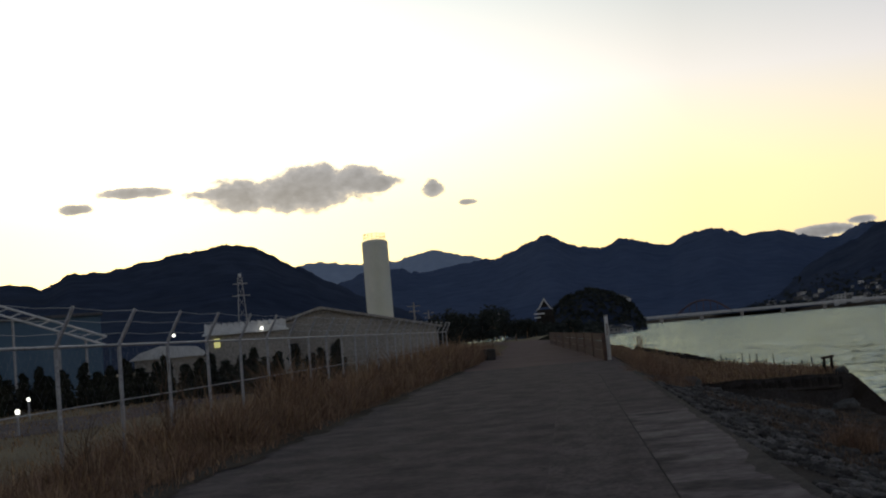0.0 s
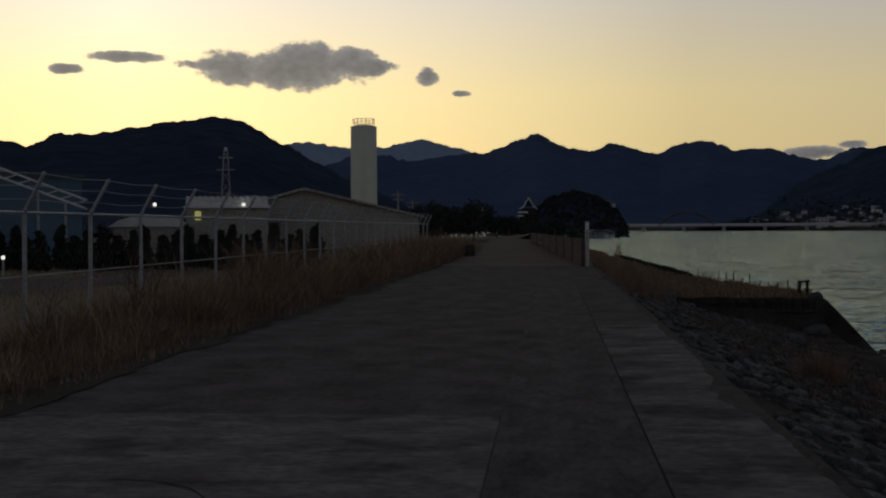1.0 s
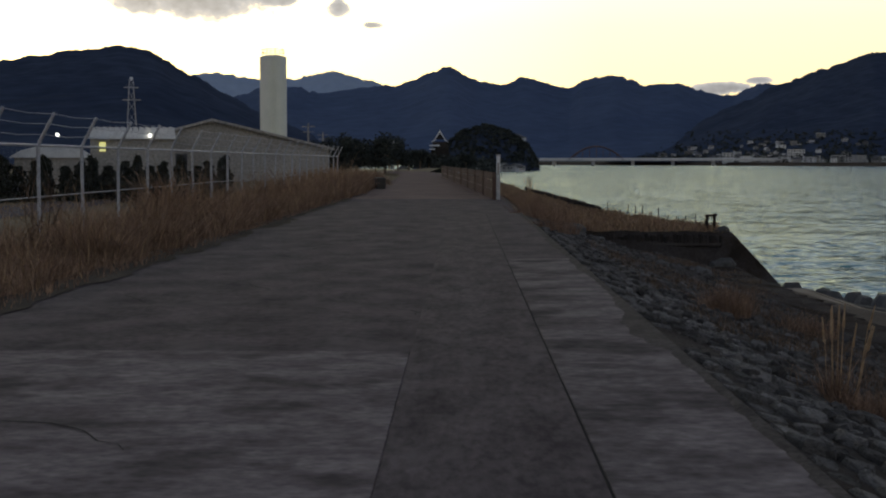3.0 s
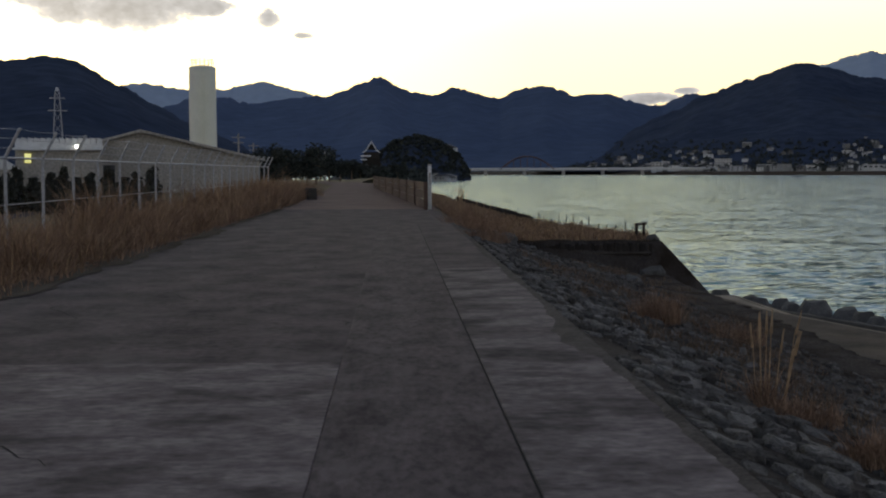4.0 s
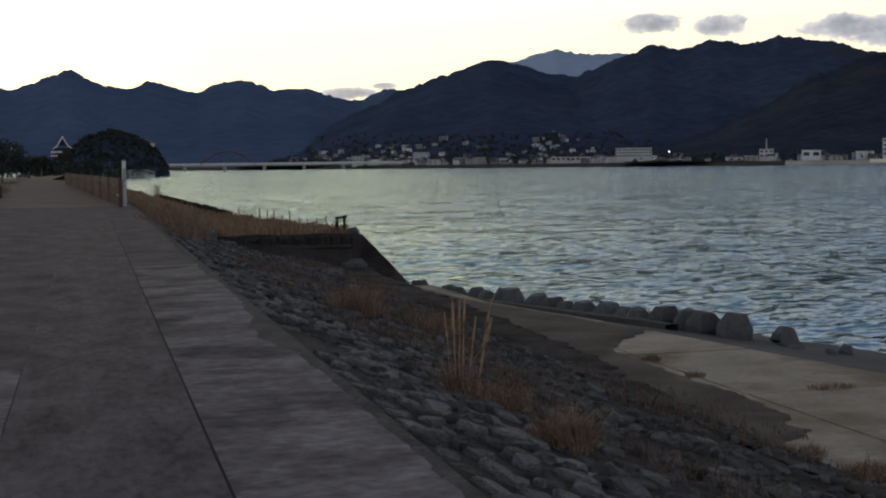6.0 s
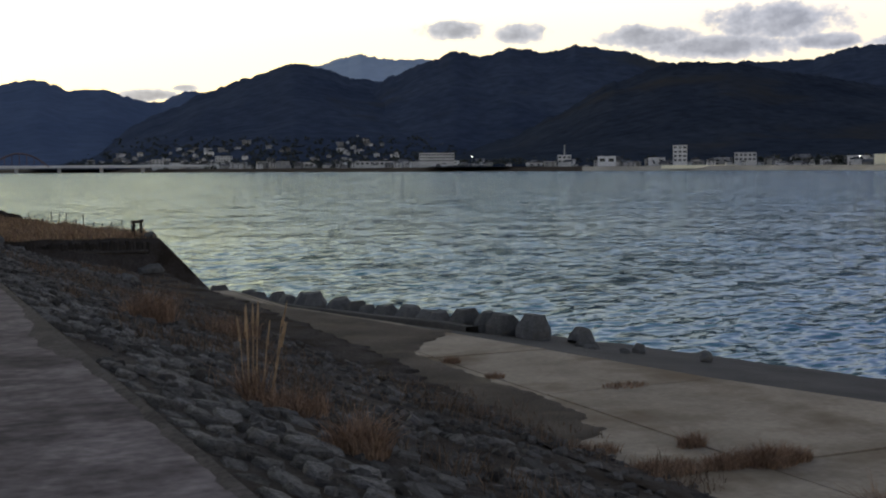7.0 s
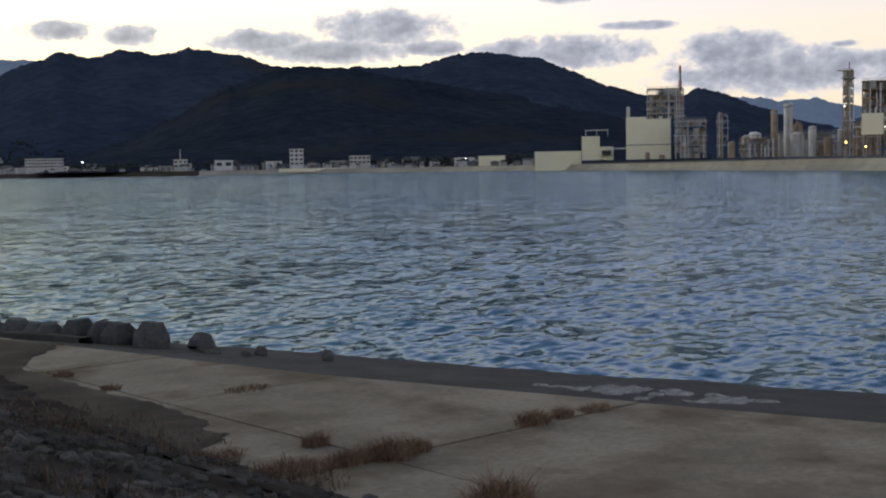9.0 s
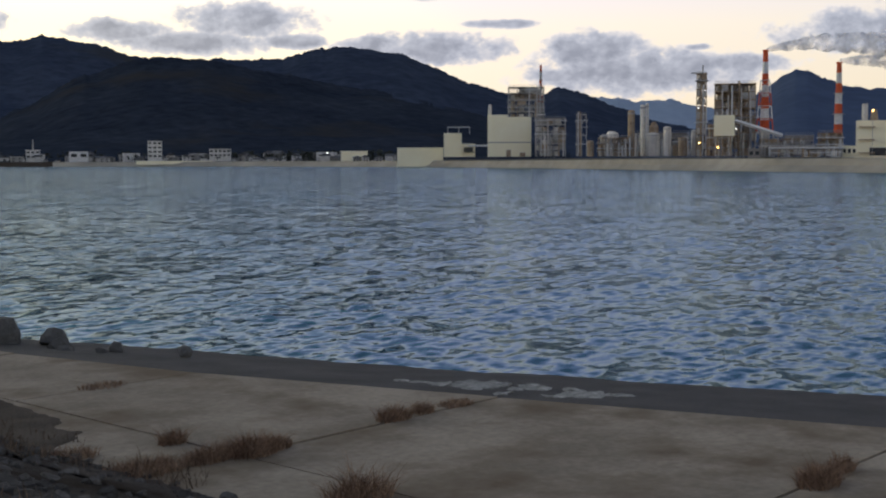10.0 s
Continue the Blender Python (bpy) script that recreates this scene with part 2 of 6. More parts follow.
RED = surf("signal_red", (0.50, 0.09, 0.04), (0.60, 0.13, 0.06), 0.3, 4, 0.7, 0.1, 0.02)
GLASS = surf("dark_window", (0.025, 0.03, 0.035), (0.05, 0.055, 0.06), 0.5, 5, 0.15, 0, spec=0.5)
BANKWALL = surf("river_wall", (0.27, 0.245, 0.20), (0.37, 0.335, 0.275), 0.03, 0.15, 0.9, 0.0, 0.1, grain_by=0.12)
FARLAND = surf("far_flat_land", (0.07, 0.065, 0.05), (0.12, 0.105, 0.08), 0.01, 0.2, 0.95, 0.3, 0.3)
# slight blue haze painted into the hill colours, least on the near hill
FOREST_HAZE = surf("forest_haze", (0.031, 0.041, 0.066), (0.044, 0.056, 0.083), 0.006, 0.05, 1.0, 0.2, 4.0, spec=0.0, grain_by=0.22, dirt=(0.044, 0.047, 0.050), dirt_scale=0.004, dirt_at=0.66)
FOREST_HAZE_NEAR = surf("forest_haze_near", (0.020, 0.026, 0.039), (0.033, 0.040, 0.054), 0.010, 0.07, 1.0, 0.25, 4.0, spec=0.0, grain_by=0.28, dirt=(0.038, 0.037, 0.036), dirt_scale=0.006, dirt_at=0.66)
# bluer and lighter forest: haze up the valley is mixed into this colour
FOREST_HAZE_MID = surf("forest_haze_mid", (0.058, 0.080, 0.132), (0.072, 0.096, 0.152), 0.004, 0.03, 1.0, 0.3, 3.0, spec=0.0, grain_by=0.14)
# the pale blue is distance haze painted into the base colour
FOREST_HAZE_FAR = surf("forest_haze_far", (0.24, 0.30, 0.39), (0.27, 0.33, 0.42), 0.004, 0.03, 1.0, 0.1, 3.0, spec=0.0, grain_by=0.06)
LEAF = surf("evergreen_leaves", (0.028, 0.033, 0.030), (0.055, 0.060, 0.050), 0.3, 3, 0.9, 0, island=0.4)
HEDGE = surf("dark_conifer", (0.02, 0.024, 0.018), (0.045, 0.045, 0.032), 0.8, 6, 0.95, 0, island=0.4)
PILE = surf("tarred_timber", (0.025, 0.022, 0.020), (0.055, 0.047, 0.04), 2, 20, 0.9, 0.5, 0.01, rnd=0.3)
BROWN_RAIL = surf("brown_rail_paint", (0.075, 0.05, 0.04), (0.11, 0.075, 0.06), 2, 20, 0.8, 0.2, 0.01)
RED_ARCH = surf("arch_paint", (0.10, 0.072, 0.07), (0.14, 0.098, 0.092), 0.1, 1, 0.7, 0)
FOAM = surf("pale_growth", (0.16, 0.155, 0.14), (0.36, 0.345, 0.31), 3, 20, 0.9, 0.4, 0.01)


def lamp_material(name, colour, strength):
    m = bpy.data.materials.new(name)
    m.use_nodes = True
    p = m.node_tree.nodes["Principled BSDF"]
    p.inputs["Emission Color"].default_value, p.inputs["Emission Strength"].default_value = (*colour, 1), strength
    return m


LIT_WHITE = lamp_material("lit_lamp_white", (1.0, 0.97, 0.85), 3.0)
LIT_AMBER = lamp_material("lit_lamp_amber", (1.0, 0.55, 0.12), 5.0)
LIT_YELLOW = lamp_material("lit_panel_yellow", (0.9, 0.85, 0.15), 0.6)

# river: small wind waves, long swell and calmer streaks
RIVER = bpy.data.materials.new("river_water")
RIVER.use_nodes = True
n, l = RIVER.node_tree.nodes, RIVER.node_tree.links
p = n["Principled BSDF"]
n.remove(p)
body, gloss, fres, blend = (n.new("ShaderNode" + k_) for k_ in ("BsdfDiffuse", "BsdfGlossy", "Fresnel", "MixShader"))
body.inputs["Color"].default_value = (0.008, 0.058, 0.070, 1)
gloss.inputs["Color"].default_value, gloss.inputs["Roughness"].default_value = (0.485, 0.60, 0.68, 1), 0.11
fres.inputs["IOR"].default_value = 1.33
l.new(fres.outputs[0], blend.inputs[0])
l.new(body.outputs[0], blend.inputs[1])
l.new(gloss.outputs[0], blend.inputs[2])
l.new(blend.outputs[0], n["Material Output"].inputs[0])
tcw = n.new("ShaderNodeTexCoord")


def wave(scale, sx, sy, rot, detail, out="Fac"):
    mp = n.new("ShaderNodeMapping")
    mp.inputs["Scale"].default_value, mp.inputs["Rotation"].default_value = (sx, sy, 1), (0, 0, radians(rot))
    l.new(tcw.outputs["Object"], mp.inputs[0])
    t = n.new("ShaderNodeTexNoise")
    t.inputs["Scale"].default_value, t.inputs["Detail"].default_value, t.inputs["Roughness"].default_value = scale, detail, 0.55
    l.new(mp.outputs[0], t.inputs["Vector"])
    return t.outputs[out]


def vec(op, a, b):
    v = n.new("ShaderNodeVectorMath")
    v.operation = op
    for i, q in enumerate((a, b)):
        if q is None:
            continue
        if isinstance(q, tuple):
            v.inputs[i].default_value = q
        else:
            l.new(q, v.inputs[i])
    return v


gusts = n.new("ShaderNodeMapRange")
gusts.inputs["From Min"].default_value, gusts.inputs["From Max"].default_value = 0.35, 0.65
gusts.inputs["To Min"].default_value, gusts.inputs["To Max"].default_value = 0.55, 1.25
l.new(wave(0.016, 0.45, 1.5, 40, 4), gusts.inputs["Value"])
tilt = vec("ADD", vec("MULTIPLY", vec("SUBTRACT", wave(1.9, 0.6, 1.3, 35, 3, "Color"), (0.5, 0.5, 0.5)).outputs[0], (1.0, 1.0, 0)).outputs[0],
           vec("MULTIPLY", vec("SUBTRACT", wave(0.35, 0.6, 1.3, 30, 3, "Color"), (0.5, 0.5, 0.5)).outputs[0], (0.45, 0.45, 0)).outputs[0])
strength = vec("SCALE", tilt.outputs[0], None)
l.new(gusts.outputs[0], strength.inputs["Scale"])
geo = n.new("ShaderNodeNewGeometry")
normal = vec("NORMALIZE", vec("ADD", geo.outputs["Normal"], strength.outputs[0]).outputs[0], None)
for node in (body, gloss, fres):
    l.new(normal.outputs[0], node.inputs["Normal"])


# ---- mesh helpers ----
def part(name, bm, material, parent=None, label="", kind="", smooth=False):
    me = bpy.data.meshes.new(name)
    bm.to_mesh(me)
    bm.free()
    me.materials.append(material)
    if smooth:
        me.shade_smooth()
    ob = new(name, me)
    ob.parent = parent
    if label or kind:
        tagged(ob, label=label, kind=kind)
    return ob


def raw(name, verts, faces, material, parent=None, smooth=False):
    me = bpy.data.meshes.new(name)
    me.from_pydata([tuple(v) for v in verts], [], faces)
    me.materials.append(material)
    if smooth:
        me.shade_smooth()
    ob = new(name, me)
    ob.parent = parent
    return ob


def thing(name, label, category, at=(0, 0, 0), turn=0.0, group="", kind=""):
    ob = new(name)
    ob.matrix_basis = pose(*at, 0, 0, turn)
    return tagged(ob, label, category, group, kind)


def box(bm, c, s, turn=0.0, bevel=0.0):
    r = bmesh.ops.create_cube(bm, size=1, matrix=Matrix.LocRotScale(c, Euler((0, 0, radians(turn))), s))
    if bevel:
        bmesh.ops.bevel(bm, geom=list({e for v in r["verts"] for e in v.link_edges}), offset=bevel, segments=1, affect="EDGES")
    return bm


def rod(bm, a, b, r0, r1=None, seg=8):
    a, b = Vector(a), Vector(b)
    m = Matrix.Translation((a + b) / 2) @ (b - a).to_track_quat("Z", "Y").to_matrix().to_4x4()
    bmesh.ops.create_cone(bm, cap_ends=True, segments=seg, radius1=r0, radius2=r0 if r1 is None else r1, depth=(b - a).length, matrix=m)
    return bm


def boxes(*items):
    bm = bmesh.new()
    for it in items:
        box(bm, *it)
    return bm


def rods(*items):
    bm = bmesh.new()
    for it in items:
        rod(bm, *it)
    return bm


def sheet(name, xs, ys, zf, material, parent=None, smooth=True):
    verts = [(x, y, zf(x, y)) for y in ys for x in xs]
    w = len(xs)
    faces = [(j * w + i, j * w + i + 1, (j + 1) * w + i + 1, (j + 1) * w + i) for j in range(len(ys) - 1) for i in range(w - 1)]
    return raw(name, verts, faces, material, parent, smooth)


def spread(*stops):
    """Values from stop to stop: (start, step, end, step, end ...)."""
    out = [stops[0]]
    for step, end in zip(stops[1::2], stops[2::2]):
        k = max(1, round((end - out[-1]) / step))
        start = out[-1]
        out += [start + (end - start) * i / k for i in range(1, k + 1)]
    return out


def curve(points, v):
    """A smooth value between given (place, value) pairs."""
    if v <= points[0][0]:
        return points[0][1]
    for (a, p), (b, q) in zip(points, points[1:]):
        if v <= b:
            u = (v - a) / (b - a)
            return p + (q - p) * u
    return points[-1][1]


# ---- ground, river, road ----
ROAD_L, ROAD_R = -4.9, 1.87
FOOT_X, FOOT_Z = 8.3, -2.0


def rough_noise(x, y, s, a):
    return a * noise.fractal(Vector((x * s, y * s, 3.7)), 0.9, 2.1, 4)


def shore_edge(y):
    """The outer edge of the river apron and, past it, of the headland."""
    return curve([(-30, 27.0), (-8, 21.0), (2, 17.6), (6.8, 16.2), (10.5, 15.1), (12.1, 14.45), (16.5, 13.05), (20, 12.3), (22.8, 11.75), (26.8, 10.85), (30.9, 9.75), (36, 9.2), (42, 9.5), (47, 9.6), (52, 8.2), (60, 6.8), (107, 5.3), (150, 5.0)], y)


def bank_z(x, y):
    """The ground between the road's edge and the river."""
    edge = shore_edge(y)
    u = min(1.0, max(0.0, (x - ROAD_R) / (FOOT_X - ROAD_R)))
    low = -0.03 + (FOOT_Z + 0.03) * u
    low += rough_noise(x, y, 0.9, 0.05) * min(1, 6 * u * (1 - u) + 0.1)
    head = -0.05 - 0.85 * min(1.0, max(0.0, (x - ROAD_R) / 2.6)) + rough_noise(x, y, 0.7, 0.06)
    k = min(1.0, max(0.0, (y - 36.0) / 8.0))
    if 43.9 < y:
        z = head
    else:
        z = low + (min(head, -1.6) - low) * k if head < low or k else low
        floor_ = low + (min(low, -1.62) - low) * min(1.0, max(0.0, (u - 0.25) / 0.25))
        z = low * (1 - k) + k * (floor_ if u > 0.25 else head)
    if x > edge:
        z = z - (x - edge) * (0.3 if y < 36 else 1.1)
    return max(z, -4.2)


riverbed = sheet("ground", [-4800, -600, -40, 0, 40, 600, 4800], [-4800, -600, -40, 0, 40, 600, 4800], lambda x, y: -4.5, SOIL)
tagged(riverbed, "brown silty bed under the river and land", "ground", kind="structure")
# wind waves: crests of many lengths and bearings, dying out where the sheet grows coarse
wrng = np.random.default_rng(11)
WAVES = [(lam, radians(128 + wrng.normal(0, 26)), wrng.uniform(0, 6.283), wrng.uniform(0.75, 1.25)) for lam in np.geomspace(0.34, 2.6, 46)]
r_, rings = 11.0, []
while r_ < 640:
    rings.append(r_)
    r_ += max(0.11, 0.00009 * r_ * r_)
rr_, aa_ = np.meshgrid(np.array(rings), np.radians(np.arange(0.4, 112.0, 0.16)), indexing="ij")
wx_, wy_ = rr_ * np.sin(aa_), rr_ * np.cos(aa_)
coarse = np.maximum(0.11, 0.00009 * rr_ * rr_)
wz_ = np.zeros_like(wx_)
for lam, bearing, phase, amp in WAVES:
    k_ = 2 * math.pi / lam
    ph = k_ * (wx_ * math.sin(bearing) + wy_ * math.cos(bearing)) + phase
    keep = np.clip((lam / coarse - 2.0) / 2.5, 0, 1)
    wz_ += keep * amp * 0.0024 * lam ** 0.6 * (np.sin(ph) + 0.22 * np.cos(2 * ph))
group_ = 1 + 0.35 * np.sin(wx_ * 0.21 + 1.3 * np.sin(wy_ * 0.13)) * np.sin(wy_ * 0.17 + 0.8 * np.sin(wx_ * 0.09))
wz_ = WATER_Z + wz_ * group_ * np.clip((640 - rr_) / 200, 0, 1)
WZ = WATER_Z - 0.10
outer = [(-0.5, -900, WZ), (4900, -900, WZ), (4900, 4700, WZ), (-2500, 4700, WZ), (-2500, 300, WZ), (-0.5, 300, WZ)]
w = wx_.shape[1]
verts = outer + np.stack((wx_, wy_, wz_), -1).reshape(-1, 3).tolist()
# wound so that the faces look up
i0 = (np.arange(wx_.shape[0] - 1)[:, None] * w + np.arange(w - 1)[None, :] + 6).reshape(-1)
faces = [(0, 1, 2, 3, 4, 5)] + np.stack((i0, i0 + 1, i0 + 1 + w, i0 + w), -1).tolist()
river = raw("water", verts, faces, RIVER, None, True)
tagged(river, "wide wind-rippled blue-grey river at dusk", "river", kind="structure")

left_ground = sheet("ground_west", [-900, -300, -120, -60, -30, -20, -14, -10, -8.5, -7, -6, ROAD_L], spread(-60, 5, 140, 20, 300, 100, 1200),
                    lambda x, y: -4.5 if x < -890 else (-0.06 if x > -5 else -0.12 + rough_noise(x, y, 0.3, 0.05) - (0.25 if x < -9 else 0) - (3.4 * min(1, max(0, (y - 300) / 100)))), FIELD)
tagged(left_ground, "flat dry winter field beside the road", "field", kind="structure")

road = sheet("road", spread(ROAD_L, 0.9, ROAD_R), spread(-20, 2, 52), lambda x, y: 0.0, ASPHALT)
tagged(road, "worn grey asphalt riverside road", "road", kind="structure")
track = raw("road_beyond", [(-4.9, 52, 0), (1.87, 52, 0), (1.6, 80, 0.02), (0.3, 135, 0.05), (-6, 190, 0.05), (-12, 190, 0.05), (-6.5, 135, 0.05), (-4.8, 80, 0.02)],
            [(0, 1, 2, 7), (7, 2, 3, 6), (6, 3, 4, 5)], DIRT_ROAD)
tagged(track, "brownish track that carries the road on", "road", kind="structure")


def slab(name, x0, x1, y0, y1, material, z=0.006, parent=None):
    bm = bmesh.new()
    box(bm, ((x0 + x1) / 2, (y0 + y1) / 2, z - 0.05), (x1 - x0, y1 - y0, 0.1), 0, 0.004)
    return part(name, bm, material, parent)


for k, (y0, y1) in enumerate(((-20.0, -4.8), (-4.78, 2.6), (2.62, 10.15))):
    slab("concrete_slab", ROAD_L, -0.352, y0, y1, SLAB, 0.007, road)
for y0, y1 in ((-20.0, -1.0), (-0.99, 38.0)):
    slab("patch_strip", -0.346, 0.785, y0, y1, TRENCH, 0.005, road)
for y0, y1 in ((-20.0, -4.0), (-3.99, 20.2)):
    slab("edge_slab", 0.80, ROAD_R - 0.005, y0, y1, STRIP, 0.010, road)
part("joint", boxes(((0.7925, 9, -0.046), (0.012, 58, 0.1))), JOINT, road)
kerb = part("road_edge", boxes(((ROAD_R + 0.02, 16, -0.24), (0.05, 72, 0.45))), JOINT, road)

bank_x = spread(ROAD_R + 0.04, 0.4, 12, 0.6, 18, 1.5, 27)
bank = sheet("bank", bank_x, spread(-30, 2, 2, 0.6, 50, 1.0, 64, 4, 150), lambda x, y: bank_z(x, y) - (0.12 if (x > FOOT_X + 0.4 and y < 35.5) else 0), RUBBLE)
tagged(bank, "stony dark river bank sloping from the road", "bank", kind="structure")
headland = sheet("ground_headland", spread(2.6, 0.45, 9.4), spread(44.0, 0.8, 58), lambda x, y: bank_z(min(x, shore_edge(y) - 0.05), y) + 0.02 if x < shore_edge(y) - 0.1 else -2.9, PLATFORM)
tagged(headland, "low headland covered with matted dry grass", "ground", kind="structure")

verge_y = spread(-20, 0.35, 60)
verts = [v_ for y in verge_y for v_ in ((-5.3, y, 0.004), (-4.5 + 0.32 * noise.fractal(Vector((0.3, y * 0.6, 1.5)), 0.8, 2.0, 4), y, 0.014))]
tagged(raw("trim_verge", verts, [(2 * i, 2 * i + 1, 2 * i + 3, 2 * i + 2) for i in range(len(verge_y) - 1)], SOIL), "dark leaf litter along the road edge", "verge", kind="structure")
LITTER = surf("dark_road_litter", (0.045, 0.039, 0.035), (0.090, 0.078, 0.070), 2.5, 25, 0.95, 0.6, 0.01)
lit_y = spread(3, 0.08, 50)
verts = []
for y in lit_y:
    wide = 0.06 + 0.10 * max(0.0, noise.fractal(Vector((7.3, y * 0.45, 0.4)), 0.9, 2.0, 3) + 0.2) + 0.04 * noise.fractal(Vector((2.3, y * 3.0, 0.4)), 0.6, 2.0, 4) + curve([(10.2, 0), (11.2, 0.22), (12.0, 0.18), (13, 0)], y)
    verts += [(ROAD_R + 0.02, y, 0.022), (ROAD_R - 0.5 * wide, y, 0.020), (ROAD_R - max(0.02, wide), y, 0.004)]
raw("edge_litter", verts, [(3 * i + j, 3 * i + j + 3, 3 * i + j + 4, 3 * i + j + 1) for i in range(len(lit_y) - 1) for j in range(2)], LITTER, road, True)
# fine cracks and tar seams in the road
for k in range(16):
    x, y = random.uniform(-4.4, 1.5), random.uniform(4.5, 30)
    pts, a = [], random.uniform(0, 6.283)
    for _ in range(14):
        pts.append((x, y))
        a += random.uniform(-0.7, 0.7)
        x, y = max(-4.7, min(1.75, x + 0.16 * math.cos(a))), y + 0.16 * math.sin(a)
    verts, faces = [], []
    for i, (px_, py_) in enumerate(pts):
        wd = 0.006 * (1 - abs(2 * i / 13 - 1)) + 0.002
        verts += [(px_ - wd, py_ - wd, 0.0125), (px_ + wd, py_ + wd, 0.0125)]
        if i:
            faces.append((2 * i - 2, 2 * i - 1, 2 * i + 1, 2 * i))
    raw("crack", verts, faces, JOINT, road)

# river apron: slabs with open joints, then the wet slope into the water
apron = thing("apron", "broad pale concrete river apron with weedy joints", "apron", kind="structure")
ROWS_Y = [-26.0, -20.6, -15.2, -9.8, -4.4, 1.2, 6.25, 11.85, 16.95, 21.1, 25.7, 30.3, 35.4]
for y0, y1 in zip(ROWS_Y, ROWS_Y[1:]):
    for inner in (True, False):
        bm = bmesh.new()
        a0, a1 = (FOOT_X - 1.2, FOOT_X - 1.2) if inner else (9.76, 9.76)
        b0, b1 = (9.70, 9.70) if inner else (max(shore_edge(y0), 9.8), max(shore_edge(y1), 9.8))
        lift = random.uniform(-0.012, 0.012)
        top = [(a0, y0 + 0.03), (b0, y0 + 0.03), (b1, y1 - 0.03), (a1, y1 - 0.03)]
        vs = [bm.verts.new((x, y, FOOT_Z + lift)) for x, y in top] + [bm.verts.new((x, y, FOOT_Z - 0.3)) for x, y in top]
        bm.faces.new(vs[:4])
        for i in range(4):
            bm.faces.new((vs[i], vs[i + 4], vs[(i + 1) % 4 + 4], vs[(i + 1) % 4]))
        bmesh.ops.recalc_face_normals(bm, faces=bm.faces)
        part("slab", bm, APRON, apron)
verts, faces = [], []
ys = spread(-30, 1.0, 36)
for y in ys:
    e = max(shore_edge(y), 9.8)
    reach = curve([(8, 6.4), (15, 6.1), (22, 5.5), (30, 4.6), (36, 3.0)], y)
    for k, (dx, z) in enumerate(((-0.05, -2.16), (0.0, -2.045), (0.35, -2.10), (reach, -2.70), (reach + 5.0, -3.6))):
        verts.append((e + dx + (0.25 * noise.noise(Vector((y * 0.9, k, 0))) if k > 1 else 0), y, z + (0.04 * noise.noise(Vector((y * 1.7, k * 3, 5))) if k else 0)))
for j in range(len(ys) - 1):
    for i in range(4):
        faces.append((j * 5 + i, j * 5 + i + 1, j * 5 + i + 6, j * 5 + i + 5))
raw("wet_toe", verts, faces, WET, apron, True)



def strip(name, ys, profile, material, parent):
    """A film on the ground: for each y a row of (x, z)."""
    verts = [(x, y, z) for y in ys for x, z in profile(y)]
    w = len(profile(ys[0]))
    faces = [(j * w + i, j * w + i + 1, (j + 1) * w + i + 1, (j + 1) * w + i) for j in range(len(ys) - 1) for i in range(w - 1)]
    return raw(name, verts, faces, material, parent, True)


def silt_row(y):
    e = curve([(13.5, 8.4), (14.6, 9.2), (15.6, 9.6), (21.6, 9.6), (22.8, 10.3), (24.2, 11.6), (26.5, 12.5), (30, 11.5), (36, 11)], y)
    e += (0.10 if 15 < y < 23 else 0.22) * noise.fractal(Vector((1.7, y * 2.4, 2.2)), 0.5, 2.1, 6)
    if y > 24.5:
        e = min(e, shore_edge(y) - 0.05)
    z = FOOT_Z + 0.02
    return [(7.4, z), (e - 0.5, z + 0.006), (e - 0.12, z + 0.004), (e, z - 0.05)]


def foot_row(y):
    e = curve([(3, 8.2), (11.4, 8.3), (12.2, 8.25), (13.2, 8.1), (15, 8.2), (17.5, 8.45), (20.5, 8.8), (25, 9.0), (31.4, 9.15), (36, 8.9)], y)
    e += 0.28 * noise.fractal(Vector((4.1, y * 2.2, 6.2)), 0.6, 2.1, 5)
    h = 0.05 + 0.04 * noise.noise(Vector((y * 2.3, 1, 7)))
    return [(7.2, bank_z(7.2, y) + 0.02), (e - 0.7, max(FOOT_Z + 0.10, bank_z(e - 0.7, y) + 0.03)), (e - 0.25, FOOT_Z + 0.05 + h), (e - 0.06, FOOT_Z + 0.03 + h * 0.6), (e, FOOT_Z - 0.05)]


strip("silt_film", spread(13.5, 0.12, 35.6), silt_row, MUD, apron)
strip("bank_foot", spread(3, 0.1, 35.6), foot_row, RUBBLE, apron)


def block_line(y):
    return curve([(21.3, 14.6), (22.5, 14.2), (25, 13.6), (27, 12.9), (29.5, 11.9), (32.5, 10.8), (36.4, 9.2)], y)


strip("toe_beam", spread(25.5, 0.3, 36), lambda y: [(block_line(y) + dx, z + 0.02 * noise.noise(Vector((y * 1.3, dx * 5, 2)))) for dx, z in ((-0.95, -2.5), (-0.93, -2.10), (-0.62, -2.09), (-0.60, -2.5))], WET, apron)

# ---- far side of the river ----
SHORE = [(-3, 1500), (3.5, 1500), (15, 1200), (28, 1000), (38, 930), (43, 850), (50, 690), (54, 570), (58, 480), (63, 420), (68, 385), (90, 340), (130, 330)]
far_rings = ((-4, -4.4), (0, WATER_Z - 0.3), (7, -0.6), (9, 1.2), (14, 1.3), (120, 1.5), (500, 2.5), (1500, 4.0), (3200, 5.0))
azs = spread(-3, 1.0, 130)
verts, faces = [], []
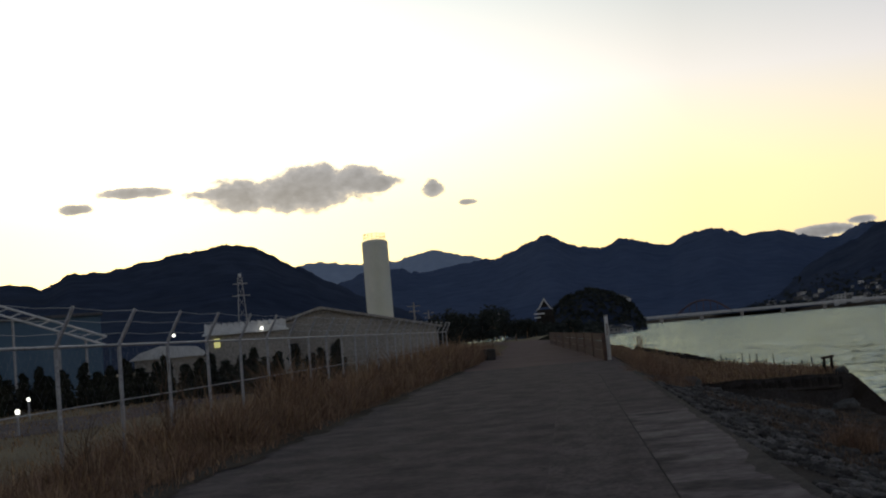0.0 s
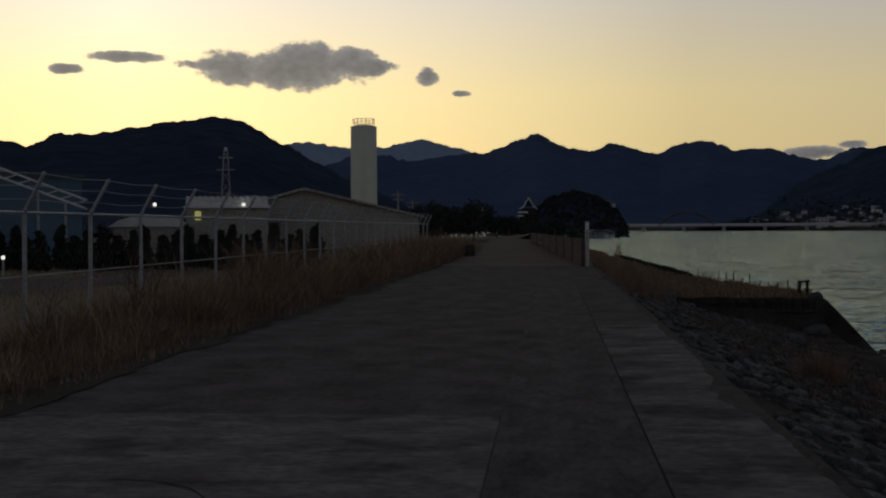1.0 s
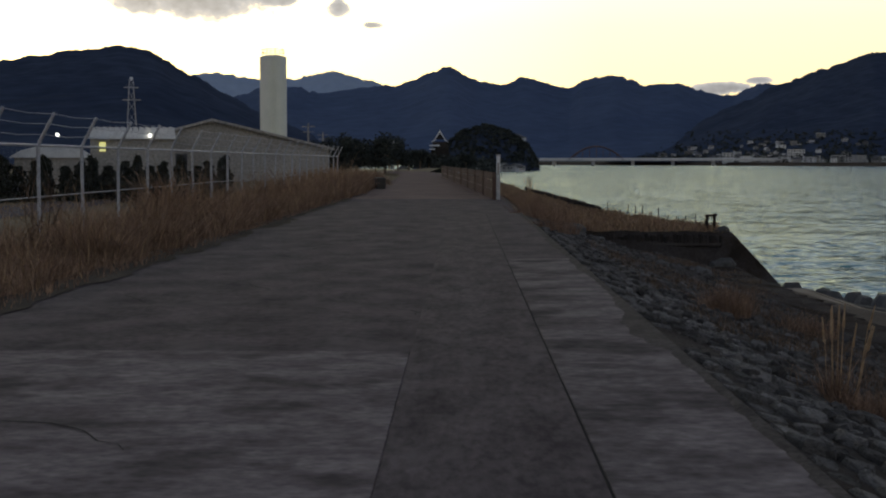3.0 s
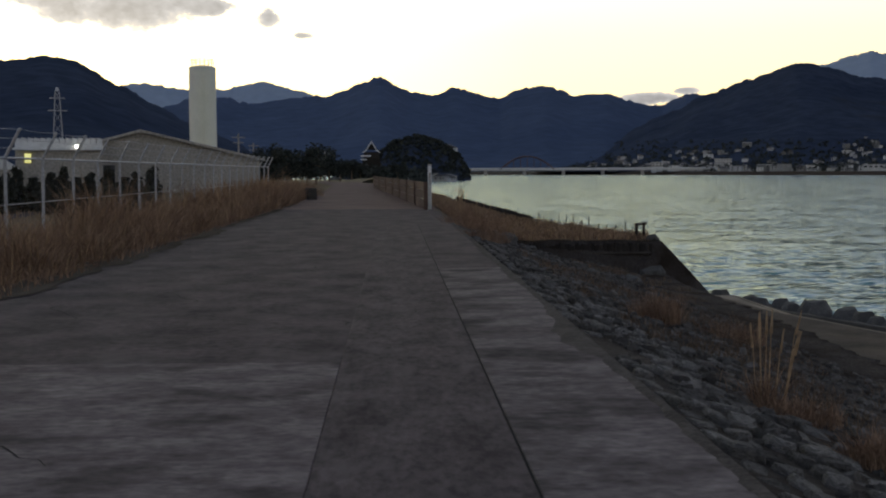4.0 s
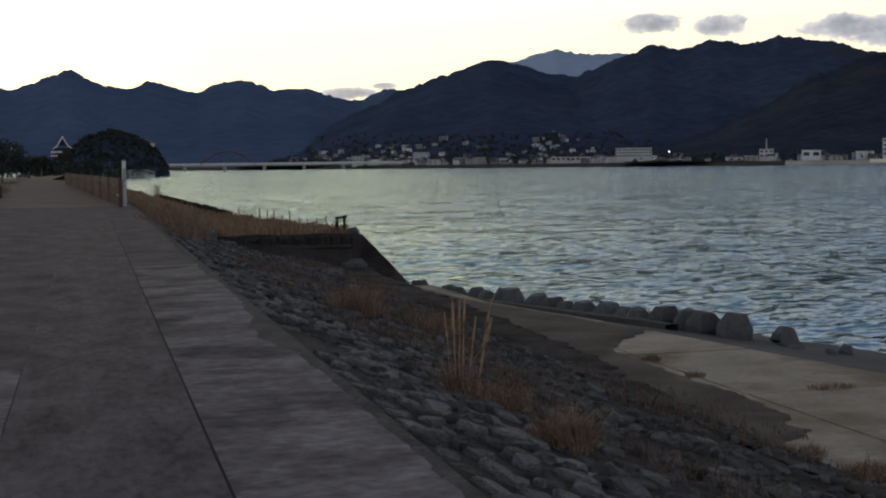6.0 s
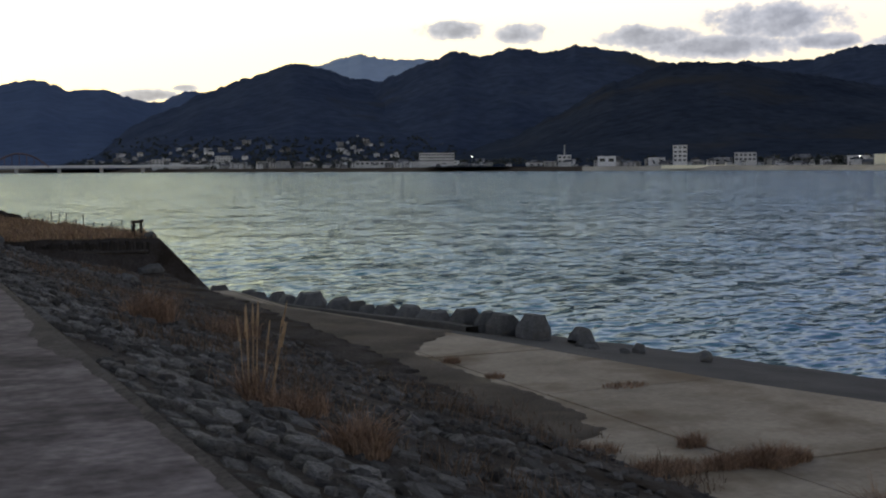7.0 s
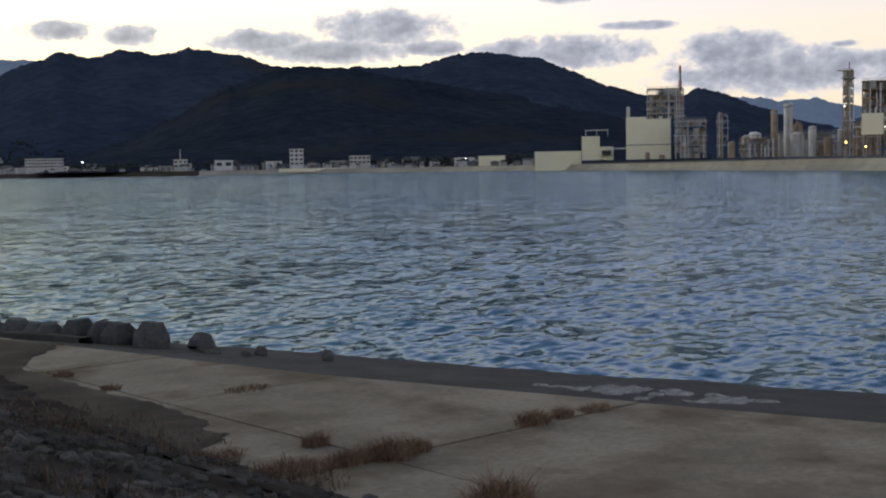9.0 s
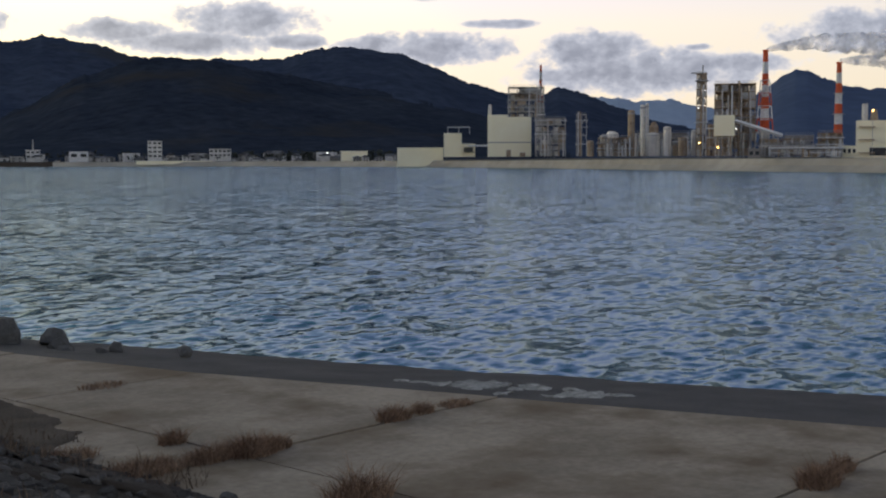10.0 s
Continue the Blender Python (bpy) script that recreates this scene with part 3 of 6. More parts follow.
for az in azs:
    d = curve(SHORE, az)
    top = curve([(3, 0.2), (40, 0.7), (50, 0.9), (58, 1.6), (70, 1.5)], az)
    for k, (dd, z) in enumerate(far_rings):
        zz = z if k < 3 else z - 1.2 + top
        verts.append(polar(az, d + dd + (2 * noise.noise(Vector((az * 0.8, k, 2))) if k < 3 else 0), zz))
w = len(far_rings)
for j in range(len(azs) - 1):
    for i in range(w - 1):
        faces.append((j * w + i, j * w + i + 1, (j + 1) * w + i + 1, (j + 1) * w + i))
far_bank = raw("ground_east", verts, [f for n_, f in enumerate(faces) if n_ % (w - 1) >= 3], FARLAND)
tagged(far_bank, "dark flat land along the far shore", "ground", kind="structure")
wall = raw("river_wall", verts, [f for n_, f in enumerate(faces) if n_ % (w - 1) < 3 and n_ // (w - 1) > 33], BANKWALL)
tagged(wall, "long sloping tan concrete river wall", "river wall", kind="structure")
wall2 = raw("shore_edge", verts, [f for n_, f in enumerate(faces) if n_ % (w - 1) < 3 and n_ // (w - 1) <= 33], SOIL)
tagged(wall2, "low dark earth shore across the river", "shore", kind="structure")


def smooth_profile(points, az):
    """Cosine-eased ridge line."""
    if az <= points[0][0]:
        return points[0][1]
    for (a, p), (b, q) in zip(points, points[1:]):
        if az <= b:
            u = (az - a) / (b - a)
            v = (1 - math.cos(math.pi * u)) / 2
            return p + (q - p) * (0.55 * u + 0.45 * v)
    return points[-1][1]


class Ridge:
    """A mountain range: from its foot at near metres to its crest at far metres."""

    def __init__(self, points, near, far, seed, foot=0.5, relief=0.11):
        self.points, self.near, self.far, self.seed, self.foot, self.relief = points, near, far, seed, foot, relief

    def place(self, az, s):
        el = smooth_profile(self.points, az)
        # tree tops roughen only the crest itself
        el += s ** 16 * (0.09 * noise.fractal(Vector((az * 2.6, self.seed, 0.5)), 0.9, 2.0, 5) + 0.05 * noise.noise(Vector((az * 11, self.seed, 1))))
        d1 = self.far * (1 + 0.05 * noise.noise(Vector((az * 0.15, self.seed, 9))))
        d = self.near + (d1 - self.near) * s
        zr = height(el, d1)
        z = self.foot + (zr - self.foot) * (0.35 * s + 0.65 * s ** 1.5)
        p = polar(az, d, 0)
        size = 0.16 * self.far
        q = Vector((p.x / size, p.y / size, self.seed))
        spur = 1 - 2 * abs(noise.noise(q + Vector((noise.noise(q * 1.7), noise.noise(q * 1.7 + Vector((5, 5, 5))), 0)) * 0.4))
        bump = 0.35 * spur + 0.4 * noise.fractal(q * 2.3, 0.8, 2.1, 4)
        p.z = max(z + self.relief * zr * bump * 4 * s * (1 - s) * 0.8, self.foot - 1)
        return p

    def build(self, name, label, material, a0, a1, rows=36, step=0.08):
        azs = spread(a0, step, a1)
        verts = [self.place(az, s / rows) for az in azs for s in range(rows + 1)]
        w = rows + 2
        out = []
        for j, az in enumerate(azs):
            out += verts[j * (rows + 1):(j + 1) * (rows + 1)]
            out.append(polar(az, self.far * 1.06 + 60, -4))
        faces = [(j * w + i, j * w + i + 1, (j + 1) * w + i + 1, (j + 1) * w + i) for j in range(len(azs) - 1) for i in range(w - 1)]
        return tagged(raw(name, out, faces, material, None, True), label, "mountain")


R_WEST = Ridge([(-180, 3), (-90, 3.5), (-40, 4.2), (-28, 3.7), (-24.3, 3.9), (-23.2, 3.62), (-22, 4.2), (-20.4, 4.22), (-17.6, 4.7), (-15.2, 5.03), (-13.9, 4.8), (-12.2, 3.86), (-10.6, 2.95), (-8.6, 1.95), (-5, 0.3)], 420, 1200, 1.1)
R_FAR_W = Ridge([(-20, 2.5), (-12.5, 3.7), (-11.5, 3.97), (-9.2, 3.66), (-7.6, 3.68), (-5.8, 4.03), (-3.7, 3.5), (-2.5, 3.2), (2, 1.5)], 3800, 4500, 2.3)
R_MID = Ridge([(-14, 1.2), (-9.9, 2.95), (-8.9, 3.35), (-7.8, 3.35), (-6.5, 3.08), (-2.9, 3.45), (-0.6, 4.25), (0.7, 3.62), (1.9, 3.45), (2.8, 3.77), (4.85, 3.28), (5.5, 3.65), (6.9, 3.84), (8.2, 3.42), (9.6, 3.47), (11.1, 3.02), (12.1, 2.9), (13.2, 3.42), (14.2, 3.34), (16, 2.4), (20, 0.8)], 1900, 3200, 3.7, 1.0)
R_TOWN = Ridge([(6.5, 0.1), (8.3, 0.45), (12, 2.4), (14.1, 3.36), (16.1, 4.06), (18, 4.66), (19.2, 4.42), (20.5, 4.0), (22.0, 3.85), (24.5, 3.4), (27.5, 2.2), (31, 0.6)], 1330, 2500, 4.2, 1.0)
R_FAR_M = Ridge([(16, 3.5), (18.7, 4.5), (21, 5.05), (22.2, 4.84), (23.8, 4.84), (26, 4.2), (30, 2)], 3000, 3900, 5.9)
R_EAST = Ridge([(19, 2.2), (21.4, 3.5), (22.4, 4.1), (24, 4.74), (25.3, 5.2), (26.3, 4.94), (27.8, 5.32), (29.5, 5.1), (30.7, 5.38), (32.8, 5.08), (35, 4.5), (37.6, 3.5), (44, 1.5)], 1450, 2400, 6.4, 1.0)
R_NEAR_E = Ridge([(24, 0.3), (27.8, 1.3), (29.8, 2.3), (32.4, 3.75), (35, 4.52), (37.5, 4.5), (40, 4.0), (44.9, 3.2), (48.8, 2.3), (54, 0.8)], 1010, 1650, 7.8, 1.0)
R_HILL = Ridge([(34, 3.2), (38, 4.5), (39.5, 4.46), (41, 4.53), (42.2, 4.92), (43.8, 5.1), (46.1, 4.8), (47.9, 4.16), (49.4, 3.47), (51.2, 3.0), (52.5, 2.8), (53.5, 3.26), (54.8, 2.86), (56, 2.34), (58.3, 1.6), (62, 0.6)], 1150, 2000, 8.5, 1.0)
R_FAR_E = Ridge([(50, 2.2), (54.8, 2.72), (55.8, 2.8), (56.8, 2.6), (58.5, 2.64), (60, 2.3), (64, 1.6)], 3300, 4200, 9.3)
R_PEAK = Ridge([(56, 0.4), (59, 1.2), (61.2, 2.05), (62.6, 3.1), (63.3, 3.65), (63.8, 3.86), (64.3, 3.84), (65, 3.5), (66.2, 3.07), (67.6, 2.97), (75, 3.4), (100, 3.0), (180, 3.0)], 1100, 1900, 10.7, 1.0)
# layers are set apart by the haze in their forest colours
R_WEST.build("mountain", "dark wooded hill against the afterglow", FOREST_HAZE, -180, -5)
R_FAR_W.build("mountain", "far mountain range with pale blue haze in its colour", FOREST_HAZE_FAR, -20, 2)
R_MID.build("mountain", "dark forested mountain range up the valley, blue haze in its colour", FOREST_HAZE_MID, -14, 20)
R_TOWN.build("mountain", "dark forested slope above the riverside town", FOREST_HAZE, 6.5, 31)
R_FAR_M.build("mountain", "distant summit behind the slope, blue haze in its colour", FOREST_HAZE_FAR, 16, 30)
R_EAST.build("mountain", "broad dark forested mountain across the river", FOREST_HAZE, 19, 44)
R_NEAR_E.build("mountain", "near dark forested hill across the river", FOREST_HAZE_NEAR, 24, 54)
R_HILL.build("mountain", "forested hill with a rounded top", FOREST_HAZE, 34, 62)
R_FAR_E.build("mountain", "range on the skyline with pale blue haze in its colour", FOREST_HAZE_FAR, 50, 64)
R_PEAK.build("mountain", "pointed forested peak behind the chemical plant", FOREST_HAZE_MID, 56, 180)


# ---- plants ----
def blades(name, spots, material, parent=None, bend=0.35):
    """Grass blades: spots of (x, y, z, height, width)."""
    verts, faces = [], []
    for x, y, z, h, wd, *out in spots:
        a = random.uniform(0, 6.283)
        cx, cy = math.cos(a), math.sin(a)
        b = random.uniform(0, 6.283)
        lean = random.uniform(0.05, bend) * h
        lx, ly = math.cos(b) * lean, math.sin(b) * lean
        if out:
            lx, ly = lx + out[0], ly + out[1]
        k = len(verts)
        verts += [(x - cx * wd, y - cy * wd, z - 0.03), (x + cx * wd, y + cy * wd, z - 0.03),
                  (x + lx * 0.4 + cx * wd * 0.7, y + ly * 0.4 + cy * wd * 0.7, z + h * 0.6), (x + lx * 0.4 - cx * wd * 0.7, y + ly * 0.4 - cy * wd * 0.7, z + h * 0.6),
                  (x + lx, y + ly, z + h)]
        faces += [(k, k + 1, k + 2, k + 3), (k + 3, k + 2, k + 4)]
    return raw(name, verts, faces, material, parent)


def tuft_spots(n, rx, ry, h, w=0.012):
    out = []
    for _ in range(n):
        r, a = math.sqrt(random.random()), random.uniform(0, 6.283)
        out.append((rx * r * math.cos(a), ry * r * math.sin(a), 0.0, h * random.uniform(0.35, 1.0) * (1.1 - 0.5 * r), w * random.uniform(0.6, 1.3)))
    return out


# dry verge grass between the road and the fence
spots, low = [], []
for _ in range(760):
    cy = 8 + 64 * random.random() ** 1.3
    cx = random.uniform(-7.6, -5.2)
    edge = min(1.0, (-4.9 - cx) / 1.3)
    tall = (random.uniform(0.25, 0.55) + 0.75 * edge * max(0.0, random.gauss(0.3, 0.4))) * (1 + 0.5 * noise.noise(Vector((cy * 0.23, 0.4, 6)))) * min(1.0, 0.45 + max(0.0, cy - 12) / 22) * (0.7 if cx < -7.0 else 1.0)
    girth = random.uniform(0.12, 0.38)
    for _ in range(75):
        r, a = girth * math.sqrt(random.random()), random.uniform(0, 6.283)
        spread_ = random.uniform(0.2, 0.9) * tall
        spots.append((cx + r * math.cos(a), cy + r * math.sin(a), -0.12, tall * random.uniform(0.35, 1.1), random.uniform(0.003, 0.008) * (1 + cy / 35),
                      math.cos(a) * r / girth * spread_ * 0.6, math.sin(a) * r / girth * spread_ * 0.6))
for _ in range(24000):
    y = 8 + 62 * random.random() ** 1.25
    x = random.uniform(-8.8, -5.0)
    thick = noise.noise(Vector((x * 0.7, y * 0.35, 8.1)))
    if thick < -0.1:
        continue
    edge = min(1.0, (-4.85 - x) / 1.3) * 0.6
    if x < -7.3 and y < 30:
        continue
    h = min(1.0, 0.5 + max(0.0, y - 12) / 24) * (0.18 + 0.42 * edge + 0.45 * thick + 0.25 * noise.noise(Vector((x * 2.2, y * 1.7, 1.3)))) * random.uniform(0.4, 1.35) * (0.75 if x < -7.6 else 1)
    spots.append((x, y, -0.12, max(0.12, h), random.uniform(0.003, 0.009) * (1 + y / 35)))
for _ in range(260):
    cy, cx = random.uniform(52, 84), random.uniform(-8.2, -5.1)
    tall, girth = random.uniform(0.7, 1.35), random.uniform(0.3, 0.6)
    for _ in range(50):
        r, a = girth * math.sqrt(random.random()), random.uniform(0, 6.283)
        spots.append((cx + r * math.cos(a), cy + r * math.sin(a), -0.12, tall * random.uniform(0.4, 1.05), random.uniform(0.012, 0.024), math.cos(a) * r * 0.8, math.sin(a) * r * 0.8))
verge = blades("verge_grass", spots, GRASS, None, 1.15)
spots = [(x + random.uniform(-0.2, 0.2), y, z, h * 1.2 + 0.05, wd) for x, y, z, h, wd, *_ in spots[::7]]
tagged(blades("verge_stalks", spots, STRAW, None, 0.6), "paler feathery grass stalks above the verge", "grass", kind="stuff")
tagged(verge, "tall reddish-brown dry grass along the fence", "grass", kind="stuff")
spots = [(random.uniform(-6.6, -4.7), 9 + 50 * random.random(), -0.05, random.uniform(0.06, 0.22), random.uniform(0.006, 0.014)) for _ in range(9000)]
tagged(blades("road_edge_grass", spots, GRASS), "short trampled dry grass at the road edge", "grass", kind="stuff")
spots = [(random.uniform(-30, -8.4), random.uniform(14, 75), -0.4, random.uniform(0.05, 0.2), random.uniform(0.012, 0.03)) for _ in range(14000)]
tagged(blades("field_grass", spots, STRAW), "short straw-coloured field grass behind the fence", "grass", kind="stuff")
# headland grass and bank weeds
spots = []
for _ in range(16000):
    y = random.uniform(44.1, 60)
    x = random.uniform(2.2, shore_edge(y) - 0.15)
    spots.append((x, y, bank_z(x, y), random.uniform(0.08, 0.38) * (0.6 + 0.6 * noise.noise(Vector((x, y, 2)))) + 0.06, random.uniform(0.012, 0.03)))
for _ in range(9000):
    y = random.uniform(58, 125)
    x = random.uniform(1.9, shore_edge(y) - 0.1)
    spots.append((x, y, bank_z(x, y), random.uniform(0.05, 0.2), random.uniform(0.015, 0.035)))
tagged(blades("headland_straw", spots[::2], STRAW, None, 1.0), "bleached grass tips on the headland", "grass", kind="stuff")
tagged(blades("headland_grass", spots[1::2], GRASS, None, 1.0), "tan matted grass on the headland", "grass", kind="stuff")
spots = []
for _ in range(34000):
    y = random.uniform(3, 44)
    x = random.uniform(3.0, 8.9)
    if noise.fractal(Vector((x * 0.5, y * 0.35, 4.4)), 0.9, 2.0, 3) < 0.12:
        continue
    spots.append((x, y, bank_z(x, y), random.uniform(0.03, 0.2), random.uniform(0.003, 0.007), random.uniform(-0.12, 0.12), random.uniform(-0.12, 0.12)))
tagged(blades("bank_weeds", spots, TWIG), "sparse brown dead weeds among the bank stones", "weeds", kind="stuff")


def dry_clump(x, y, w, h, n, label, straw=0.0):
    z = bank_z(x, y) if x < FOOT_X + 0.4 else FOOT_Z
    ob = thing("grass_clump", label, "dry grass", (x, y, z), random.uniform(0, 360), "dry clumps on the river bank")
    blades("leaves", tuft_spots(n, w, w * 0.8, h, 0.004), GRASS, ob, 1.5)
    if straw:
        for _ in range(int(18 * straw)):
            bm = bmesh.new()
            a, b = random.gauss(0, 0.07), random.gauss(0, 0.07)
            hh = random.uniform(0.75, 1.1) * h * 1.3
            tip = (a * 1.6, b * 1.6, hh)
            rod(bm, (a, b, 0), tip, 0.007, 0.004, 4)
            rod(bm, (tip[0], tip[1], hh - 0.05), (tip[0] * 1.2, tip[1] * 1.2, hh + 0.16), 0.013, 0.004, 5)
            part("stem", bm, STRAW, ob, "pale plumed reed stem")
    return ob


dry_clump(3.25, 10.45, 0.14, 0.54, 160, "tall clump of tan reeds with pale plumes", 0.5)
dry_clump(3.4, 10.15, 0.42, 0.27, 900, "spreading tan grass round the reed clump")
dry_clump(3.35, 8.2, 0.22, 0.36, 800, "rounded tuft of tan grass on the bank")
dry_clump(4.0, 18.5, 0.50, 0.62, 700, "bushy brown dead weeds on the bank")
dry_clump(5.4, 19.3, 0.50, 0.55, 400, "low brown weeds on the bank")
dry_clump(2.4, 31.0, 0.6, 0.7, 500, "brown weeds beside the road edge")
dry_clump(2.3, 38.0, 0.9, 0.9, 900, "dense reddish weeds at the road corner")
dry_clump(3.0, 42.0, 0.8, 0.9, 700, "dry seed-headed weeds above the headland")
dry_clump(2.5, 45.5, 0.5, 0.8, 300, "pale seed-headed stalks beside the road edge", 0.9)
dry_clump(2.9, 40.2, 0.5, 0.6, 300, "pale dry stalks above the stones", 0.7)
dry_clump(2.6, 50.0, 0.8, 1.1, 500, "thin dry stalks by the white pole")
for x, y, w, h, n in ((9.85, 11.8, 0.42, 0.26, 420), (9.3, 11.9, 0.35, 0.2, 260), (10.25, 11.85, 0.3, 0.16, 180), (9.58, 12.95, 0.22, 0.2, 160), (12.4, 11.92, 0.32, 0.2, 220), (13.0, 11.95, 0.22, 0.16, 120),
                      (13.7, 11.95, 0.35, 0.08, 140), (11.2, 16.97, 0.45, 0.07, 140), (9.7, 18.6, 0.2, 0.1, 90), (9.75, 20.4, 0.2, 0.13, 90), (12.95, 6.15, 0.36, 0.24, 280), (13.7, 6.25, 0.25, 0.18, 140), (8.5, 12.0, 0.6, 0.16, 320), (8.3, 13.2, 0.4, 0.14, 200), (9.3, 9.4, 0.5, 0.34, 260)):
    ob = thing("weed_tuft", "rusty brown weeds growing from a slab joint", "weeds", (x, y, FOOT_Z + 0.01), 0, "weeds in the apron joints")
    blades("leaves", tuft_spots(int(n * 2.2), w * 0.9, w * 0.55, h * 1.25, 0.005), GRASS, ob, 2.0)


def bare_shrub(x, y, h):
    ob = thing("bare_shrub", "leafless brown shrub among the verge grass", "shrub", (x, y, -0.1), random.uniform(0, 360), "shrubs along the fence")
    bm = bmesh.new()
    for _ in range(5):
        p = Vector((random.uniform(-0.1, 0.1), random.uniform(-0.1, 0.1), 0))
        d = Vector((random.uniform(-0.5, 0.5), random.uniform(-0.5, 0.5), 1)).normalized()
        r = 0.016
        for _ in range(4):
            q = p + d * h * random.uniform(0.2, 0.32)
            rod(bm, p, q, r, r * 0.7, 5)
            for _ in range(2):
                rod(bm, q, q + (d + Vector((random.uniform(-0.9, 0.9), random.uniform(-0.9, 0.9), 0.3))).normalized() * h * 0.22, r * 0.5, 0.003, 4)
            p, r = q, r * 0.72
            d = (d + Vector((random.uniform(-0.4, 0.4), random.uniform(-0.4, 0.4), 0.1))).normalized()
    part("bough", bm, TWIG, ob)


for x, y, h in ((-6.4, 15.0, 0.9), (-6.6, 19.5, 1.4), (-6.7, 20.6, 1.2), (-6.2, 25, 0.9), (-6.6, 33, 1.3), (-6.5, 41, 1.2)):
    bare_shrub(x, y, h)

# ---- fence ----
FX = -7.25
fence = thing("wire_fence", "grey steel wire fence with cranked post tops", "fence", (FX, 0, 0))


def fence_post():
    bm = bmesh.new()
    rod(bm, (0, 0, -0.3), (0, 0, 1.86), 0.034, 0.034, 8)
    rod(bm, (0, 0, 1.84), (0.30, 0.0, 2.40), 0.032, 0.030, 8)
    me = bpy.data.meshes.new("post")
    bm.to_mesh(me)
    bm.free()
    me.materials.append(GALV)
    return me


post_mesh = fence_post()
POSTS = [16.5 + 2.5 * k for k in range(-3, 24)]
for y in POSTS:
    ob = new("post", post_mesh)
    ob.parent = fence
    ob.matrix_basis = pose(0, y, 0, 0, random.uniform(-0.8, 0.8), random.uniform(-6, 6))
part("top_rail", rods(((0, POSTS[0], 1.84), (0, POSTS[-1], 1.84), 0.024)), GALV, fence)
part("lower_rail", rods(((0, POSTS[0], 0.95), (0, POSTS[-1], 0.95), 0.010, None, 6)), GALV, fence)
for k, (dx, z) in enumerate(((0.10, 2.03), (0.20, 2.21), (0.29, 2.38))):
    bm = bmesh.new()
    for a, b in zip(POSTS, POSTS[1:]):
        rod(bm, (dx, a, z), (dx, (a + b) / 2, z - 0.03), 0.005, None, 4)
        rod(bm, (dx, (a + b) / 2, z - 0.03), (dx, b, z), 0.005, None, 4)
    part("strand", bm, GALV, fence)
verts, faces = [], []


def wire(a, b, r):
    k = len(verts)
    verts.extend([(a[0], a[1], a[2] - r), (a[0] + r, a[1], a[2] + r), (a[0] - r, a[1], a[2] + r), (b[0], b[1], b[2] - r), (b[0] + r, b[1], b[2] + r), (b[0] - r, b[1], b[2] + r)])
    faces.extend([(k, k + 1, k + 4, k + 3), (k + 1, k + 2, k + 5, k + 4), (k + 2, k, k + 3, k + 5)])


y = POSTS[0]
while y < 48:
    for s in (1, -1):
        wire((0, y, 0.05 if s > 0 else 1.8), (0, y + 1.75, 1.8 if s > 0 else 0.05), 0.0006)
    y += 0.2
tagged(raw("mesh", verts, faces, GALV, fence), kind="stuff")

# ---- road furniture ----
marker = thing("marker_post", "white square marker post at the road edge", "post", (1.56, 51.5, 0))
part("shaft", boxes(((0, 0, 0.85), (0.15, 0.15, 1.9), 0, 0.012)), WHITE, marker)
part("cap", boxes(((0, 0, 1.82), (0.17, 0.17, 0.06), 0, 0.012)), GREYWALL, marker)
part("plaque", boxes(((0, -0.08, 1.25), (0.09, 0.012, 0.5))), GREYWALL, marker, "faded plaque with lost lettering")
barrier = thing("roadside_barrier", "dark brown timber barrier along the road", "barrier")
RAIL = [(1.38, 50.9), (1.1, 58), (0.8, 65), (0.45, 73), (0.05, 82), (-0.45, 92), (-1.1, 106), (-1.9, 124)]
for a, b in zip(RAIL, RAIL[1:]):
    for z, hh in ((0.97, 0.30), (0.61, 0.34), (0.22, 0.36)):
        c = ((a[0] + b[0]) / 2, (a[1] + b[1]) / 2, z)
        part("board", boxes((c, (0.07, math.dist(a, b) - 0.05, hh), math.degrees(math.atan2(-(b[0] - a[0]), b[1] - a[1])))), BROWN_RAIL, barrier)
    part("post", boxes(((a[0], a[1], 0.55), (0.16, 0.16, 1.15), 0, 0.01)), BROWN_RAIL, barrier)
for x, y, s in ((-4.6, 71, (0.5, 2.4, 0.7)), (-5.0, 74, (0.6, 1.2, 0.6)), (-5.0, 58, (0.3, 0.4, 0.3))):
    ob = thing("concrete_kerb_block", "dark weathered concrete block beside the track", "block", (x, y, 0))
    part("body", boxes(((0, 0, s[2] / 2 - 0.05), s, 8, 0.04)), WET, ob)

# ---- pile walls on the headland ----
pile_mesh = bpy.data.meshes.new("stake")
bm = bmesh.new()
rod(bm, (0, 0, -0.4), (0, 0, 0.5), 0.075, 0.07, 7)
bm.to_mesh(pile_mesh)
bm.free()
pile_mesh.materials.append(PILE)


def pile_wall(name, label, a, b, z, n, jitter, rail):
    ob = thing(name, label, "pile wall")
    for k in range(n):
        u = k / (n - 1)
        p = new("stake", pile_mesh)
        p.parent = ob
        p.matrix_basis = pose(a[0] + (b[0] - a[0]) * u, a[1] + (b[1] - a[1]) * u + random.uniform(-0.03, 0.03), z + random.uniform(-jitter, jitter), random.uniform(-3, 3), random.uniform(-3, 3), random.uniform(0, 360))
    if rail:
        part("waling", rods(((a[0], a[1] - 0.1, z + 0.18), (b[0], b[1] - 0.1, z + 0.18), 0.06)), PILE, ob)
    return ob


pile_wall("pile_wall", "row of dark tarred piles holding the headland", (4.9, 43.8), (9.1, 43.8), -1.52, 38, 0.07, True)
pile_wall("water_stakes", "uneven dark stakes along the headland's water side", (5.35, 104), (6.7, 60), -1.08, 60, 0.04, True)
